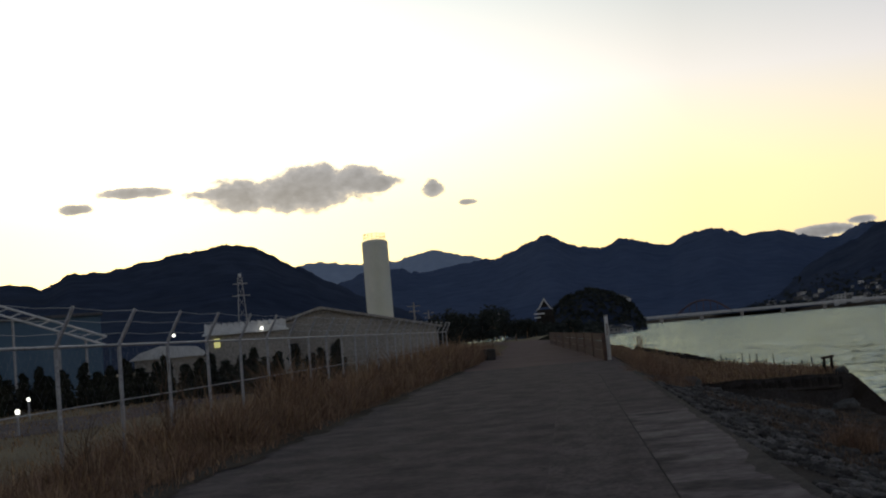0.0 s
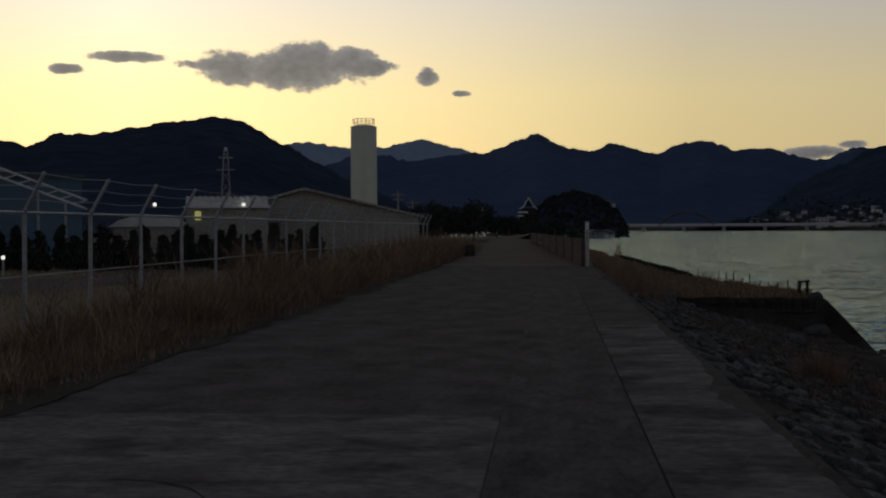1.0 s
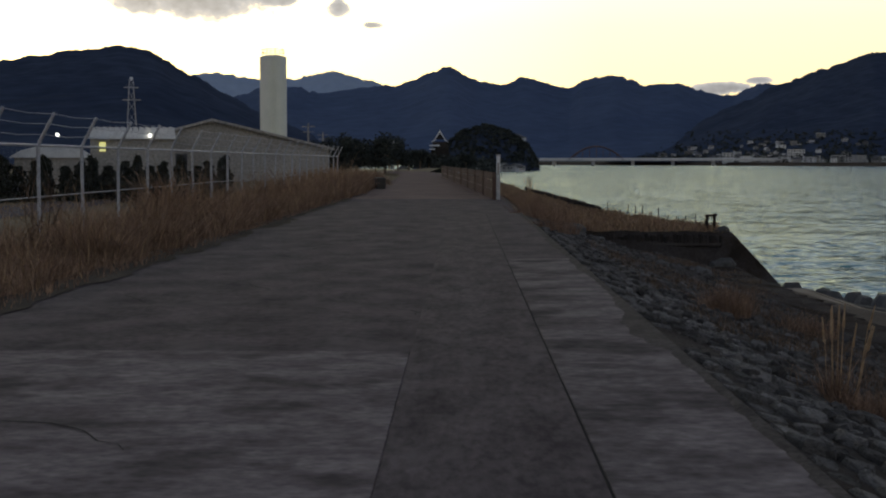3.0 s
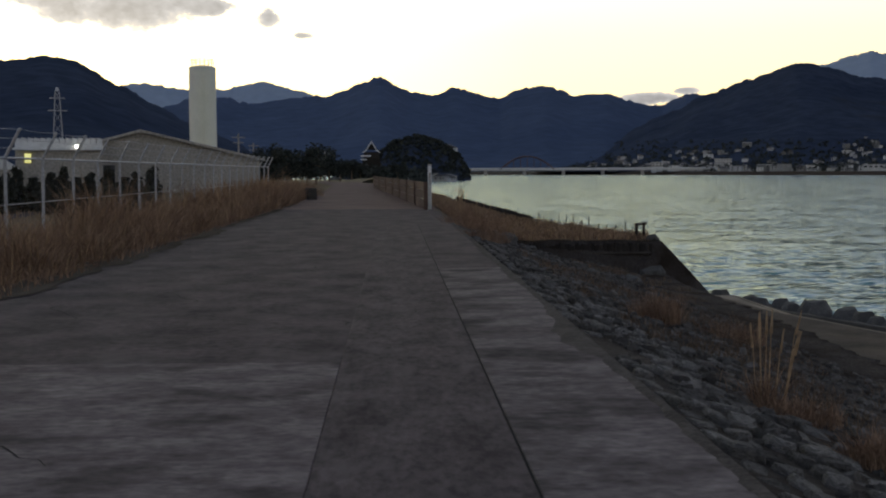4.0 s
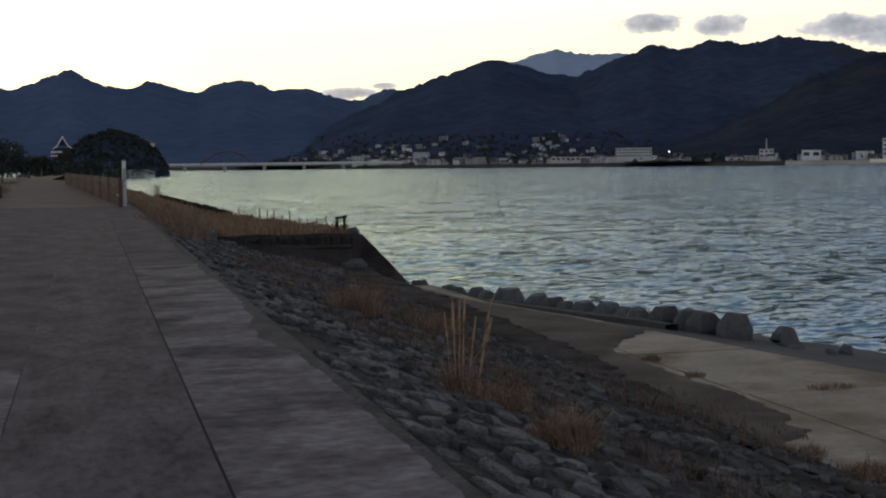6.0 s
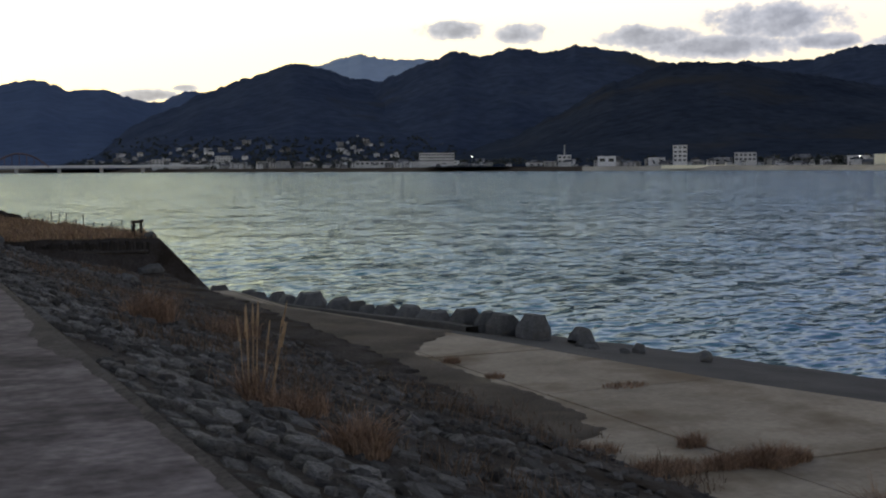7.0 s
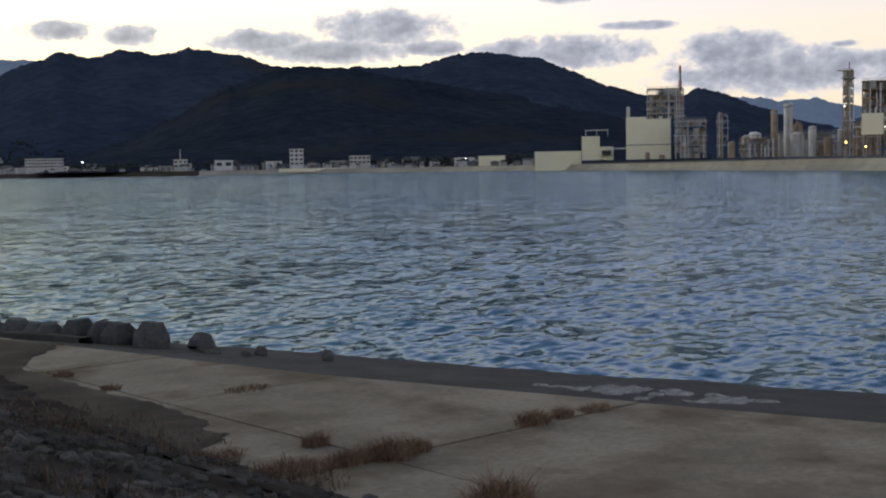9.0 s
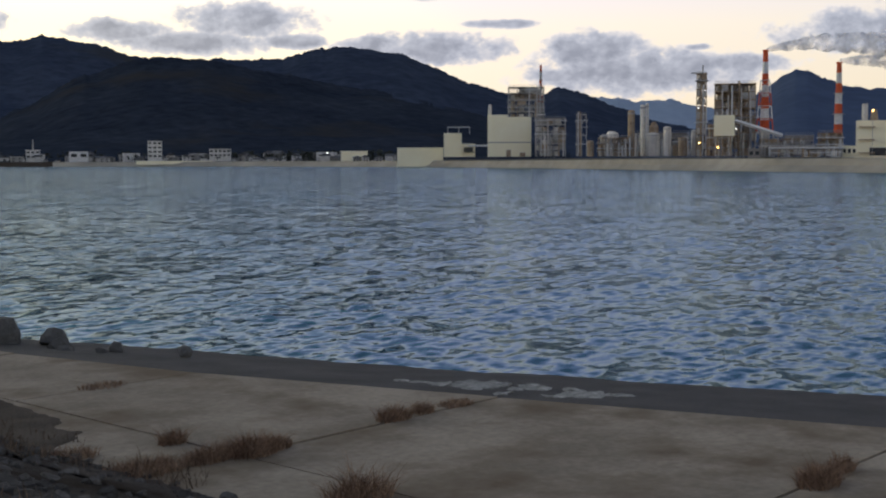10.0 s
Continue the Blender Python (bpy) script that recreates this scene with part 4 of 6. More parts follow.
stakes = thing("stake_fence", "thin bent stakes along the headland edge", "fence")
for k in range(13):
    u = k / 12
    x, y = 6.9 + 2.2 * u, 59 - 12.5 * u
    bm = rods(((0, 0, -0.3), (random.uniform(-0.05, 0.05), random.uniform(-0.05, 0.05), random.uniform(0.3, 0.6)), 0.022, None, 5))
    s = part("stake", bm, PILE, stakes)
    s.location = (x, y, bank_z(x, y))
for x, y, w, h in ((3.9, 42.6, 0.42, 0.26), (4.6, 42.3, 0.32, 0.2), (3.4, 41.2, 0.22, 0.14), (4.3, 39.5, 0.3, 0.2), (9.25, 44.3, 0.28, 0.2), (9.35, 43.4, 0.25, 0.2), (8.9, 42.6, 0.4, 0.25), (3.2, 36.5, 0.22, 0.16), (4.9, 30.2, 0.2, 0.14), (6.6, 34.0, 0.25, 0.18)):
    bm = bmesh.new()
    bmesh.ops.create_icosphere(bm, subdivisions=2, radius=1)
    for v in bm.verts:
        v.co = Vector((v.co.x * w, v.co.y * w * 0.7, v.co.z * h)) * (1 + 0.45 * noise.noise(v.co * 1.3 + Vector((x, y, 0))))
    ob = part("rubble_lump", bm, BLOCK)
    ob.location = (x, y, bank_z(x, y) + 0.02)
    tagged(ob, "broken lump of grey concrete on the bank", "rubble", "rubble lumps on the bank")
stump = thing("mooring_frame", "small dark timber mooring frame on the headland", "mooring post", (9.0, 45.0, -0.85))
part("upright", rods(((-0.14, 0, -0.1), (-0.13, 0, 0.52), 0.05)), PILE, stump)
part("upright", rods(((0.14, 0, -0.1), (0.12, 0, 0.55), 0.05)), PILE, stump)
part("crossbar", rods(((-0.22, 0, 0.46), (0.22, 0, 0.5), 0.045)), PILE, stump)


# ---- wave blocks ----
def block_mesh(seed):
    rnd = random.Random(seed)
    bm = bmesh.new()
    rings = [(0.62, 0.0), (0.62, 0.30), (0.34, 0.66)]
    prev = None
    n_ = 4 if seed % 2 else 6
    for r, z in rings:
        ring = [bm.verts.new((r * math.cos(a) * rnd.uniform(0.9, 1.1), r * math.sin(a) * rnd.uniform(0.9, 1.1), z + rnd.uniform(-0.05, 0.05))) for a in (i * 2 * math.pi / n_ + 0.2 for i in range(n_))]
        if prev:
            for i in range(n_):
                bm.faces.new((prev[i], prev[(i + 1) % n_], ring[(i + 1) % n_], ring[i]))
        prev = ring
    bm.faces.new(prev)
    bmesh.ops.bevel(bm, geom=bm.edges[:], offset=0.02, segments=1, affect="EDGES")
    me = bpy.data.meshes.new("wave_block")
    bm.to_mesh(me)
    bm.free()
    me.materials.append(BLOCK)
    return me


block_meshes = [block_mesh(k) for k in range(6)]
y, k = 36.6, 0
while y > 24.2:
    big = 0.55 + 0.15 * (36 - y) / 13 + random.uniform(-0.08, 0.08)
    ob = new("wave_block", block_meshes[k % 6])
    ob.matrix_basis = pose(block_line(y) + random.uniform(-0.12, 0.12), y, -2.36 + random.uniform(-0.05, 0.03), random.uniform(-7, 7), random.uniform(-7, 7), random.uniform(0, 60)) @ Matrix.Diagonal((big, big, big * random.uniform(1.05, 1.3), 1))
    tagged(ob, "weathered grey concrete wave block at the apron edge", "wave block", "row of wave blocks")
    y -= 0.98 * big
    k += 1
for x, y, s, tilt in ((14.3, 23.2, 0.45, 50), (14.0, 22.6, 0.35, 70), (14.9, 22.2, 0.32, 12), (15.6, 20.9, 0.28, 60), (14.3, 21.9, 0.3, 75), (14.6, 24.0, 0.5, 15)):
    ob = new("wave_block", block_meshes[k % 6])
    k += 1
    ob.matrix_basis = pose(x, y, -2.42, tilt, 8, 30 * k) @ Matrix.Diagonal((s, s, s, 1))
    tagged(ob, "slumped grey concrete wave block at the waterline", "wave block", "row of wave blocks")
for x, y in ((15.9, 14.3), (16.6, 13.8), (16.5, 11.9), (16.2, 13.4)) * 11:
    x, y = x + random.gauss(0, 0.35), y + random.gauss(0, 0.3)
    w, d = random.uniform(0.15, 0.7), random.uniform(0.08, 0.24)
    bm = bmesh.new()
    bmesh.ops.create_icosphere(bm, subdivisions=2, radius=1)
    for v in bm.verts:
        v.co = Vector((v.co.x * w * 0.5, v.co.y * d, v.co.z * 0.03)) * (1 + 1.1 * noise.noise(v.co * 4.5 + Vector((x, y, 0))))
    ob = part("shell_patch", bm, FOAM)
    ob.location = (x, y, -2.065 - (x - shore_edge(y)) * 0.105)
    tagged(ob, "pale shell growth patch on the wet concrete toe", "shells", "shell patches on the toe")

# ---- stones of the revetment: courses parallel to the road ----
revetment = thing("revetment", "grey rubble stones set along the road edge", "stone revetment", kind="structure")


def stone_shape(rnd):
    n_ = 6
    pts = [(math.cos(i * 2 * math.pi / n_ + rnd.uniform(-0.25, 0.25)), math.sin(i * 2 * math.pi / n_ + rnd.uniform(-0.25, 0.25))) for i in range(n_)]
    pts = [(max(-0.88, min(0.88, 1.08 * x)) * rnd.uniform(0.85, 1.0), max(-0.88, min(0.88, 1.08 * y)) * rnd.uniform(0.85, 1.0)) for x, y in pts]
    vs = [(x, y, -1.0) for x, y in pts] + [(x * 0.97, y * 0.97, 0.45) for x, y in pts] + [(x * 0.8, y * 0.8, 1.0 + rnd.uniform(-0.35, 0.35)) for x, y in pts]
    fs = [tuple(range(12, 18))]
    for r in (0, 6):
        fs += [(r + i, r + (i + 1) % 6, r + 6 + (i + 1) % 6, r + 6 + i) for i in range(6)]
    return vs, fs


rnd = random.Random(5)
shapes = [stone_shape(rnd) for _ in range(10)]
stone_meshes = []
for vs, fs in shapes:
    me = bpy.data.meshes.new("stone")
    me.from_pydata(vs, [], fs)
    me.materials.append(STONE)
    stone_meshes.append(me)
SLOPE = math.degrees(math.atan((FOOT_Z + 0.03) / (FOOT_X - ROAD_R)))
jv, jf, count = [], [], 0
for row in range(20):
    x = ROAD_R + 0.20 + 0.25 * row
    y = 3.6 + rnd.uniform(0, 0.3)
    fade = 1.0 if row < 5 else (0.92 if row < 9 else max(0.25, 0.85 - 0.06 * (row - 8)))
    while y < 43:
        ln = rnd.uniform(0.2, 0.46)
        if rnd.random() < fade and not (10.5 < y < 12.0 and row < 2):
            m = pose(x + rnd.uniform(-0.03, 0.03), y + ln / 2, bank_z(x, y + ln / 2) + rnd.uniform(-0.035, 0.025) - (0.02 if row > 3 else 0), rnd.uniform(-7, 7), -SLOPE + rnd.uniform(-7, 7), rnd.uniform(-14, 14)) @ Matrix.Diagonal((0.14 * rnd.uniform(0.75, 1.1), ln / 2 * 1.1, 0.036, 1))
            which = rnd.randrange(10)
            if row < 5 and y < 21 and count < 300:
                ob = new("stone", stone_meshes[which])
                ob.parent = revetment
                ob.matrix_basis = m
                count += 1
            else:
                k = len(jv)
                jv += [m @ Vector(v) for v in shapes[which][0]]
                jf += [tuple(k + i for i in f) for f in shapes[which][1]]
        y += ln + 0.02
for _ in range(3600):
    x, y = ROAD_R + 0.3 + 6.3 * rnd.random(), 3.8 + 40 * rnd.random()
    s = rnd.uniform(0.025, 0.08) * (1.3 if rnd.random() < 0.12 else 1)
    m = pose(x, y, bank_z(x, y) + s * 0.1, rnd.uniform(-30, 30), rnd.uniform(-30, 30), rnd.uniform(0, 360)) @ Matrix.Diagonal((s, s * rnd.uniform(0.7, 1.4), s * 0.55, 1))
    k, which = len(jv), rnd.randrange(10)
    jv += [m @ Vector(v) for v in shapes[which][0]]
    jf += [tuple(k + i for i in f) for f in shapes[which][1]]
tagged(raw("stones_beyond", jv, jf, STONE_JOINED, revetment), kind="stuff")


# ---- buildings west of the road ----
def deg(d, a):
    return d * math.radians(a)


def facing(name, label, category, az, d, z, group=""):
    """A thing at a bearing and distance, whose x axis runs to the right as seen from the road."""
    p = polar(az, d, z)
    return thing(name, label, category, tuple(p), -az, group)


def prism(pts, y0, y1):
    """A solid with the given x-z outline between two depths."""
    bm = bmesh.new()
    f = [bm.verts.new((x, y0, z)) for x, z in pts]
    b = [bm.verts.new((x, y1, z)) for x, z in pts]
    n_ = len(pts)
    bm.faces.new(f)
    bm.faces.new(b[::-1])
    for i in range(n_):
        bm.faces.new((f[i], b[i], b[(i + 1) % n_], f[(i + 1) % n_]))
    bmesh.ops.recalc_face_normals(bm, faces=bm.faces)
    return bm


GZ = -0.4
silo = facing("storage_silo", "tall pale green cylindrical silo with roof railing", "silo", -8.5, 150, GZ)
h = height(4.62, 150) - GZ
part("shell", rods(((0, 0, 0), (0, 0, h), 1.56, 1.56, 48)), SILO, silo, smooth=False)
for k in range(1, 6):
    part("seam", rods(((0, 0, h * k / 6 - 0.03), (0, 0, h * k / 6 + 0.03), 1.575, 1.575, 48)), SILO, silo)
part("dome", rods(((0, 0, h), (0, 0, h + 0.22), 1.56, 0.9, 48)), SILO, silo)
part("ladder", rods(((-0.25, -1.7, 0.5), (-0.25, -1.7, h + 0.9), 0.03, None, 5), ((0.25, -1.7, 0.5), (0.25, -1.7, h + 0.9), 0.03, None, 5), *[((-0.25, -1.7, 0.5 + 0.5 * i), (0.25, -1.7, 0.5 + 0.5 * i), 0.02, None, 4) for i in range(int(h * 2))]), SILO, silo)
for k in range(8):
    a = k * math.pi / 4 + 0.2
    part("baluster", rods(((1.3 * math.cos(a), 1.3 * math.sin(a), h), (1.3 * math.cos(a), 1.3 * math.sin(a), h + 0.95), 0.035, None, 5)), GALV, silo)
for z in (0.9, 0.5):
    part("handrail", rods(*[((1.3 * math.cos(k * 0.3927), 1.3 * math.sin(k * 0.3927), h + z), (1.3 * math.cos((k + 1) * 0.3927), 1.3 * math.sin((k + 1) * 0.3927), h + z), 0.03, None, 5) for k in range(16)]), GALV, silo)

hall = facing("warehouse", "long grey warehouse with a low gabled roof", "warehouse", -10.6, 118, GZ)
w0, w1, zp, ze = -deg(118, 2.9), deg(118, 4.6), height(1.82, 118) - GZ, height(0.55, 118) - GZ
xp = -deg(118, 0.62)
part("wall", prism([(w0, 0), (w1, 0), (w1, ze - 0.1), (xp, zp - 0.15), (w0, zp - 1.45)], 0, 26), GREYWALL, hall)
part("roof", prism([(w0 - 0.5, zp - 1.5), (xp, zp - 0.1), (w1 + 0.5, ze - 0.16), (w1 + 0.5, ze + 0.02), (xp, zp + 0.1), (w0 - 0.5, zp - 1.3)], -0.6, 26.6), ROOF, hall)
part("fascia", prism([(w0 - 0.5, zp - 1.32), (xp, zp + 0.09), (w1 + 0.5, ze + 0.01), (w1 + 0.5, ze - 0.2), (xp, zp - 0.14), (w0 - 0.5, zp - 1.55)], -0.66, -0.605), GREYWALL, hall)
part("door", boxes(((-4.6, -0.03, 1.3), (2.0, 0.08, 2.6))), ROOF, hall)

shed = facing("sawtooth_shed", "white shed with ribbed translucent roof and lamps", "shed", -14.6, 108, GZ)
a, b = -deg(108, 1.9), deg(108, 1.75)
zt = height(1.5, 108) - GZ
part("wall", boxes((((a + b) / 2, 5, (zt - 0.9) / 2), (b - a, 10, zt - 0.9))), GREYWALL, shed)
for k in range(14):
    x = a + (b - a) * (k + 0.5) / 14
    part("roof_rib", prism([(x - 0.27, zt - 0.9), (x + 0.27, zt - 0.9), (x + 0.2, zt - 0.12), (x - 0.2, zt - 0.02)], -0.4, 10), WHITE, shed)
part("eave", boxes((((a + b) / 2, -0.5, zt - 0.95), (b - a + 0.4, 0.15, 0.18))), WHITE, shed)
part("lit_panel", boxes(((-deg(108, 1.38), -0.06, zt - 0.95 - 0.75), (0.5, 0.1, 0.75))), LIT_YELLOW, shed, "lit yellow sheet panel")
for az in (-17.85, -13.95):
    lampx = deg(108, az + 14.6)
    part("bracket", rods(((lampx, -0.5, zt - 0.75), (lampx, -0.7, zt - 0.75), 0.03, None, 5)), GALV, shed)
    lp = part("wall_lamp", boxes(((lampx, -0.8, zt - 0.75), (0.26, 0.25, 0.26), 0, 0.04)), LIT_WHITE, shed, "glowing white lamp")
low = facing("low_store", "low white store with a curved pale roof", "store", -18.3, 100, GZ)
part("wall", boxes(((0.4, 4, 1.1), (deg(100, 3.2), 8, 2.2))), GREYWALL, low)
part("roof", prism([(-deg(100, 1.6), 2.2), (deg(100, 2.0), 2.2), (deg(100, 1.4), 2.95), (-0.3, 3.2), (-deg(100, 1.1), 2.75)], -0.3, 8.3), WHITE, low)

bluehall = facing("blue_hall", "blue sheet-clad hall with a white inclined conveyor", "hall", -24.0, 90, GZ)
part("wall", boxes(((-deg(90, 1.5), 6, (height(2.3, 90) - GZ) / 2), (deg(90, 9), 12, height(2.3, 90) - GZ))), BLUE, bluehall)
part("roof", boxes(((-deg(90, 1.5), 6, height(2.35, 90) - GZ), (deg(90, 9.2), 12.6, 0.18))), ROOF, bluehall)
for k in range(9):
    part("rib", boxes(((-deg(90, 5.6) + k * 1.75, -0.04, 1.8), (0.06, 0.06, 3.4))), BLUE, bluehall)
conv = facing("inclined_conveyor", "white inclined conveyor truss with struts", "conveyor", -23.0, 80, GZ)
za, zb = height(2.9, 80) - GZ, height(0.9, 80) - GZ
for dz in (0.0, 0.55):
    part("chord", rods(((-deg(80, 3), 0, za + dz), (deg(80, 2.2), 0, zb + dz), 0.07, None, 6)), WHITE, conv)
for k in range(9):
    u = k / 9
    x0, x1 = -deg(80, 3) + deg(80, 5.2) * u, -deg(80, 3) + deg(80, 5.2) * (u + 1 / 9)
    z0, z1 = za + (zb - za) * u, za + (zb - za) * (u + 1 / 9)
    part("web", rods(((x0, 0, z0), (x1, 0, z1 + 0.55), 0.04, None, 5)), WHITE, conv)
for x in (-2.4, 0.2, 1.8):
    part("leg", rods(((x, 0, 0), (x, 0, za + (zb - za) * (x + deg(80, 3)) / deg(80, 5.2)), 0.09, None, 6)), GALV, conv)

tower = facing("lattice_tower", "grey lattice radio tower among the sheds", "tower", -14.72, 170, GZ)
h = height(3.5, 170) - GZ
for sx in (-1, 1):
    for sy in (-1, 1):
        part("leg", rods(((sx * 0.9, sy * 0.9, 0), (sx * 0.25, sy * 0.25, h), 0.07, None, 5)), GALV, tower)
for k in range(9):
    z0, z1 = h * k / 9, h * (k + 1) / 9
    r0, r1 = 0.9 - 0.65 * k / 9, 0.9 - 0.65 * (k + 1) / 9
    part("bracing", rods(*[((s * r0, t * r0, z0), (-s * r1 if t < 0 else s * r1, t * r1 if t < 0 else -t * r1, z1), 0.035, None, 4) for s in (-1, 1) for t in (-1, 1)]), GALV, tower)
for z, wdt in ((h * 0.8, 1.5), (h * 0.93, 1.2)):
    part("crossarm", boxes(((0, 0, z), (wdt * 1.6, 0.2, 0.14))), GALV, tower)
part("beacon", boxes(((0, 0, h + 0.25), (0.4, 0.4, 0.5), 0, 0.1)), WHITE, tower)


def utility_pole(az, d, el, lean=0.0):
    ob = facing("utility_pole", "slim grey concrete utility pole with crossarms", "utility pole", az, d, GZ, "utility poles")
    h = height(el, d) - GZ
    part("mast", rods(((0, 0, 0), (lean, 0, h), 0.17, 0.1, 8)), GREYWALL, ob)
    part("crossarm", boxes(((lean, 0, h - 0.5), (1.8, 0.12, 0.12))), GREYWALL, ob)
    part("crossarm", boxes(((lean, 0, h - 1.2), (1.4, 0.12, 0.12))), GREYWALL, ob)


utility_pole(-6.95, 170, 1.7)
utility_pole(-6.3, 210, 1.3)
utility_pole(-3.1, 260, 0.9)


# ---- dark conifers and trees ----
def leaf_cloud(name, clusters, size, n, material, parent, squash=1.0):
    """Small leaf faces gathered in clusters of (x, y, z, radius)."""
    verts, faces = [], []
    for cx, cy, cz, r in clusters:
        for _ in range(n):
            while True:
                v = Vector((random.uniform(-1, 1), random.uniform(-1, 1), random.uniform(-1, 1)))
                if 0.25 < v.length < 1:
                    break
            c = Vector((cx, cy, cz)) + Vector((v.x * r, v.y * r, v.z * r * squash))
            a = Vector((random.gauss(0, 1), random.gauss(0, 1), random.gauss(0, 0.6))).normalized() * size * random.uniform(0.5, 1.3)
            b = Vector((random.gauss(0, 1), random.gauss(0, 1), random.gauss(0, 1))).cross(a).normalized() * size * random.uniform(0.3, 0.8)
            k = len(verts)
            verts += [c - a, c + b, c + a, c - b]
            faces.append((k, k + 1, k + 2, k + 3))
    return raw(name, verts, faces, material, parent)


def conifer(h, wdt):
    ob = thing("hedge_conifer", "dark slender conifer in a hedge row", "conifer", group="hedge row behind the fence")
    part("trunk", rods(((0, 0, -0.1), (0, 0, h * 0.9), 0.07, 0.02, 6)), TWIG, ob)
    cl = [(random.uniform(-0.12, 0.12), random.uniform(-0.12, 0.12), 0.25 + (h - 0.45) * k / 11, wdt * (1.0 - 0.75 * (k / 11) ** 1.4) * random.uniform(0.75, 1.1)) for k in range(12)]
    leaf_cloud("crown", cl, 0.16, 60, HEDGE, ob, 0.9)
    return ob


kinds = [conifer(2.1, 0.55), conifer(2.4, 0.5), conifer(1.9, 0.6)]
k = 0
for az in spread(-32, 0.62, -10.8):
    m = pose(*polar(az + random.uniform(-0.15, 0.15), random.uniform(60, 66), GZ - 0.1), 0, 0, random.uniform(0, 360))
    if k < 3:
        kinds[k].matrix_basis = m
    else:
        copy_thing(kinds[k % 3], m)
    k += 1
lane = raw("lane", [tuple(polar(a_, d_, GZ + 0.06)) for a_, d_ in ((-60, 40), (-22, 40), (-16, 57), (-12, 75), (-12, 88), (-16, 70), (-22, 52), (-60, 55))], [(0, 1, 6, 7), (1, 2, 5, 6), (2, 3, 4, 5)], ASPHALT)
tagged(lane, "narrow dark asphalt lane behind the fence", "road", kind="structure")
for az, el, d in ((-24.97, -1.89, 40), (-24.36, -1.3, 55)):
    ob = thing("marker_lamp", "small white ground lamp beside the lane", "lamp", tuple(polar(az, d, GZ)), 0, "lane lamps")
    part("stem", rods(((0, 0, -0.1), (0, 0, max(0.1, height(el, d) - GZ)), 0.04, None, 6)), GALV, ob)
    part("globe", boxes(((0, 0, height(el, d) - GZ + 0.1), (0.13, 0.13, 0.16), 0, 0.04)), LIT_WHITE, ob)


def broadleaf(h, r, n=22, label="dark evergreen tree with an uneven crown"):
    ob = thing("evergreen_tree", label, "tree", group="trees up the track")
    bm = rods(((0, 0, -0.5), (0.1, 0, h * 0.5), 0.22, 0.13, 7))
    for _ in range(5):
        rod(bm, (0.1, 0, h * random.uniform(0.3, 0.5)), (random.uniform(-r, r) * 0.6, random.uniform(-r, r) * 0.6, h * random.uniform(0.6, 0.85)), 0.1, 0.03, 5)
    part("trunk", bm, TWIG, ob)
    cl = [(random.gauss(0, r * 0.5), random.gauss(0, r * 0.5), h * random.uniform(0.4, 0.92), r * random.uniform(0.25, 0.45)) for _ in range(n)]
    leaf_cloud("crown", cl, 0.28, 70, LEAF, ob)
    return ob


trees = [broadleaf(6, 3.0), broadleaf(7.5, 3.4), broadleaf(5, 2.6)]
k = 0
for az, d, s in ((-5.6, 150, 0.5), (-5.0, 165, 0.65), (-4.4, 175, 0.7), (-3.9, 160, 0.62), (-3.5, 190, 0.8), (-2.9, 220, 0.75), (-4.8, 200, 0.9), (-6.3, 190, 0.7), (-2.4, 250, 0.8), (-1.9, 290, 0.8), (-5.4, 230, 0.9), (-0.9, 330, 0.6), (-1.5, 340, 0.8), (0.2, 330, 0.7), (-0.2, 400, 0.8), (-7.2, 240, 0.9), (-3.3, 300, 1.1), (0.8, 420, 0.7)):
    m = pose(*polar(az, d, -0.5 if d < 320 else -1.5), 0, 0, random.uniform(0, 360)) @ Matrix.Diagonal((s * 1.1, s * 1.1, s, 1))
    if k < 3:
        trees[k].matrix_basis = m
    else:
        copy_thing(trees[k % 3], m).scale = (s * 1.1, s * 1.1, s)
    k += 1

# wooded knoll on the river bend
KD = 560
knoll_pts = [(-2.2, 0.1), (-1.4, 0.35), (-0.7, 0.85), (0.05, 1.42), (1.05, 1.7), (2.1, 1.42), (2.9, 0.85), (3.35, 0.2), (3.55, -0.35)]
knoll = thing("wooded_knoll", "dark round wooded knoll at the river bend", "wooded hill")
verts, faces, azs = [], [], spread(-2.2, 0.12, 3.6)
for az in azs:
    for s in range(9):
        u = s / 8
        verts.append(polar(az, KD + 60 * u + (20 if s == 8 else 0), -3 + (height(smooth_profile(knoll_pts, az) - 0.12, KD + 50) + 3) * math.sin(u * math.pi * 0.62) ** 0.8))
for j in range(len(azs) - 1):
    for i in range(8):
        faces.append((j * 9 + i, j * 9 + i + 1, j * 9 + i + 10, j * 9 + i + 9))
raw("mound", verts, faces, FOREST_HAZE, knoll, True)
cl = []
for _ in range(620):
    az, u = random.uniform(-1.6, 3.45), random.uniform(0.0, 0.85)
    top = height(smooth_profile(knoll_pts, az) - 0.12, KD + 50)
    z = -3 + (top + 3) * math.sin(u * math.pi * 0.62) ** 0.8
    q = polar(az, KD + 60 * u, z + 0.3)
    cl.append((q.x, q.y, q.z, random.uniform(0.8, 1.7)))
tagged(leaf_cloud("crown", cl, 0.6, 22, LEAF, knoll), kind="stuff")
# leafless and evergreen scrub over the low ground in front of the knoll
cl = []
for _ in range(420):
    az, d = random.uniform(-9, 1.5), random.uniform(330, 470)
    q = polar(az, d, -1.2 + random.uniform(0, 2.0) + max(0, 2.6 - abs(az + 3.5) * 0.5))
    cl.append((q.x, q.y, q.z, random.uniform(1.0, 2.4)))
scrub = leaf_cloud("scrub", cl, 0.6, 24, LEAF, None)
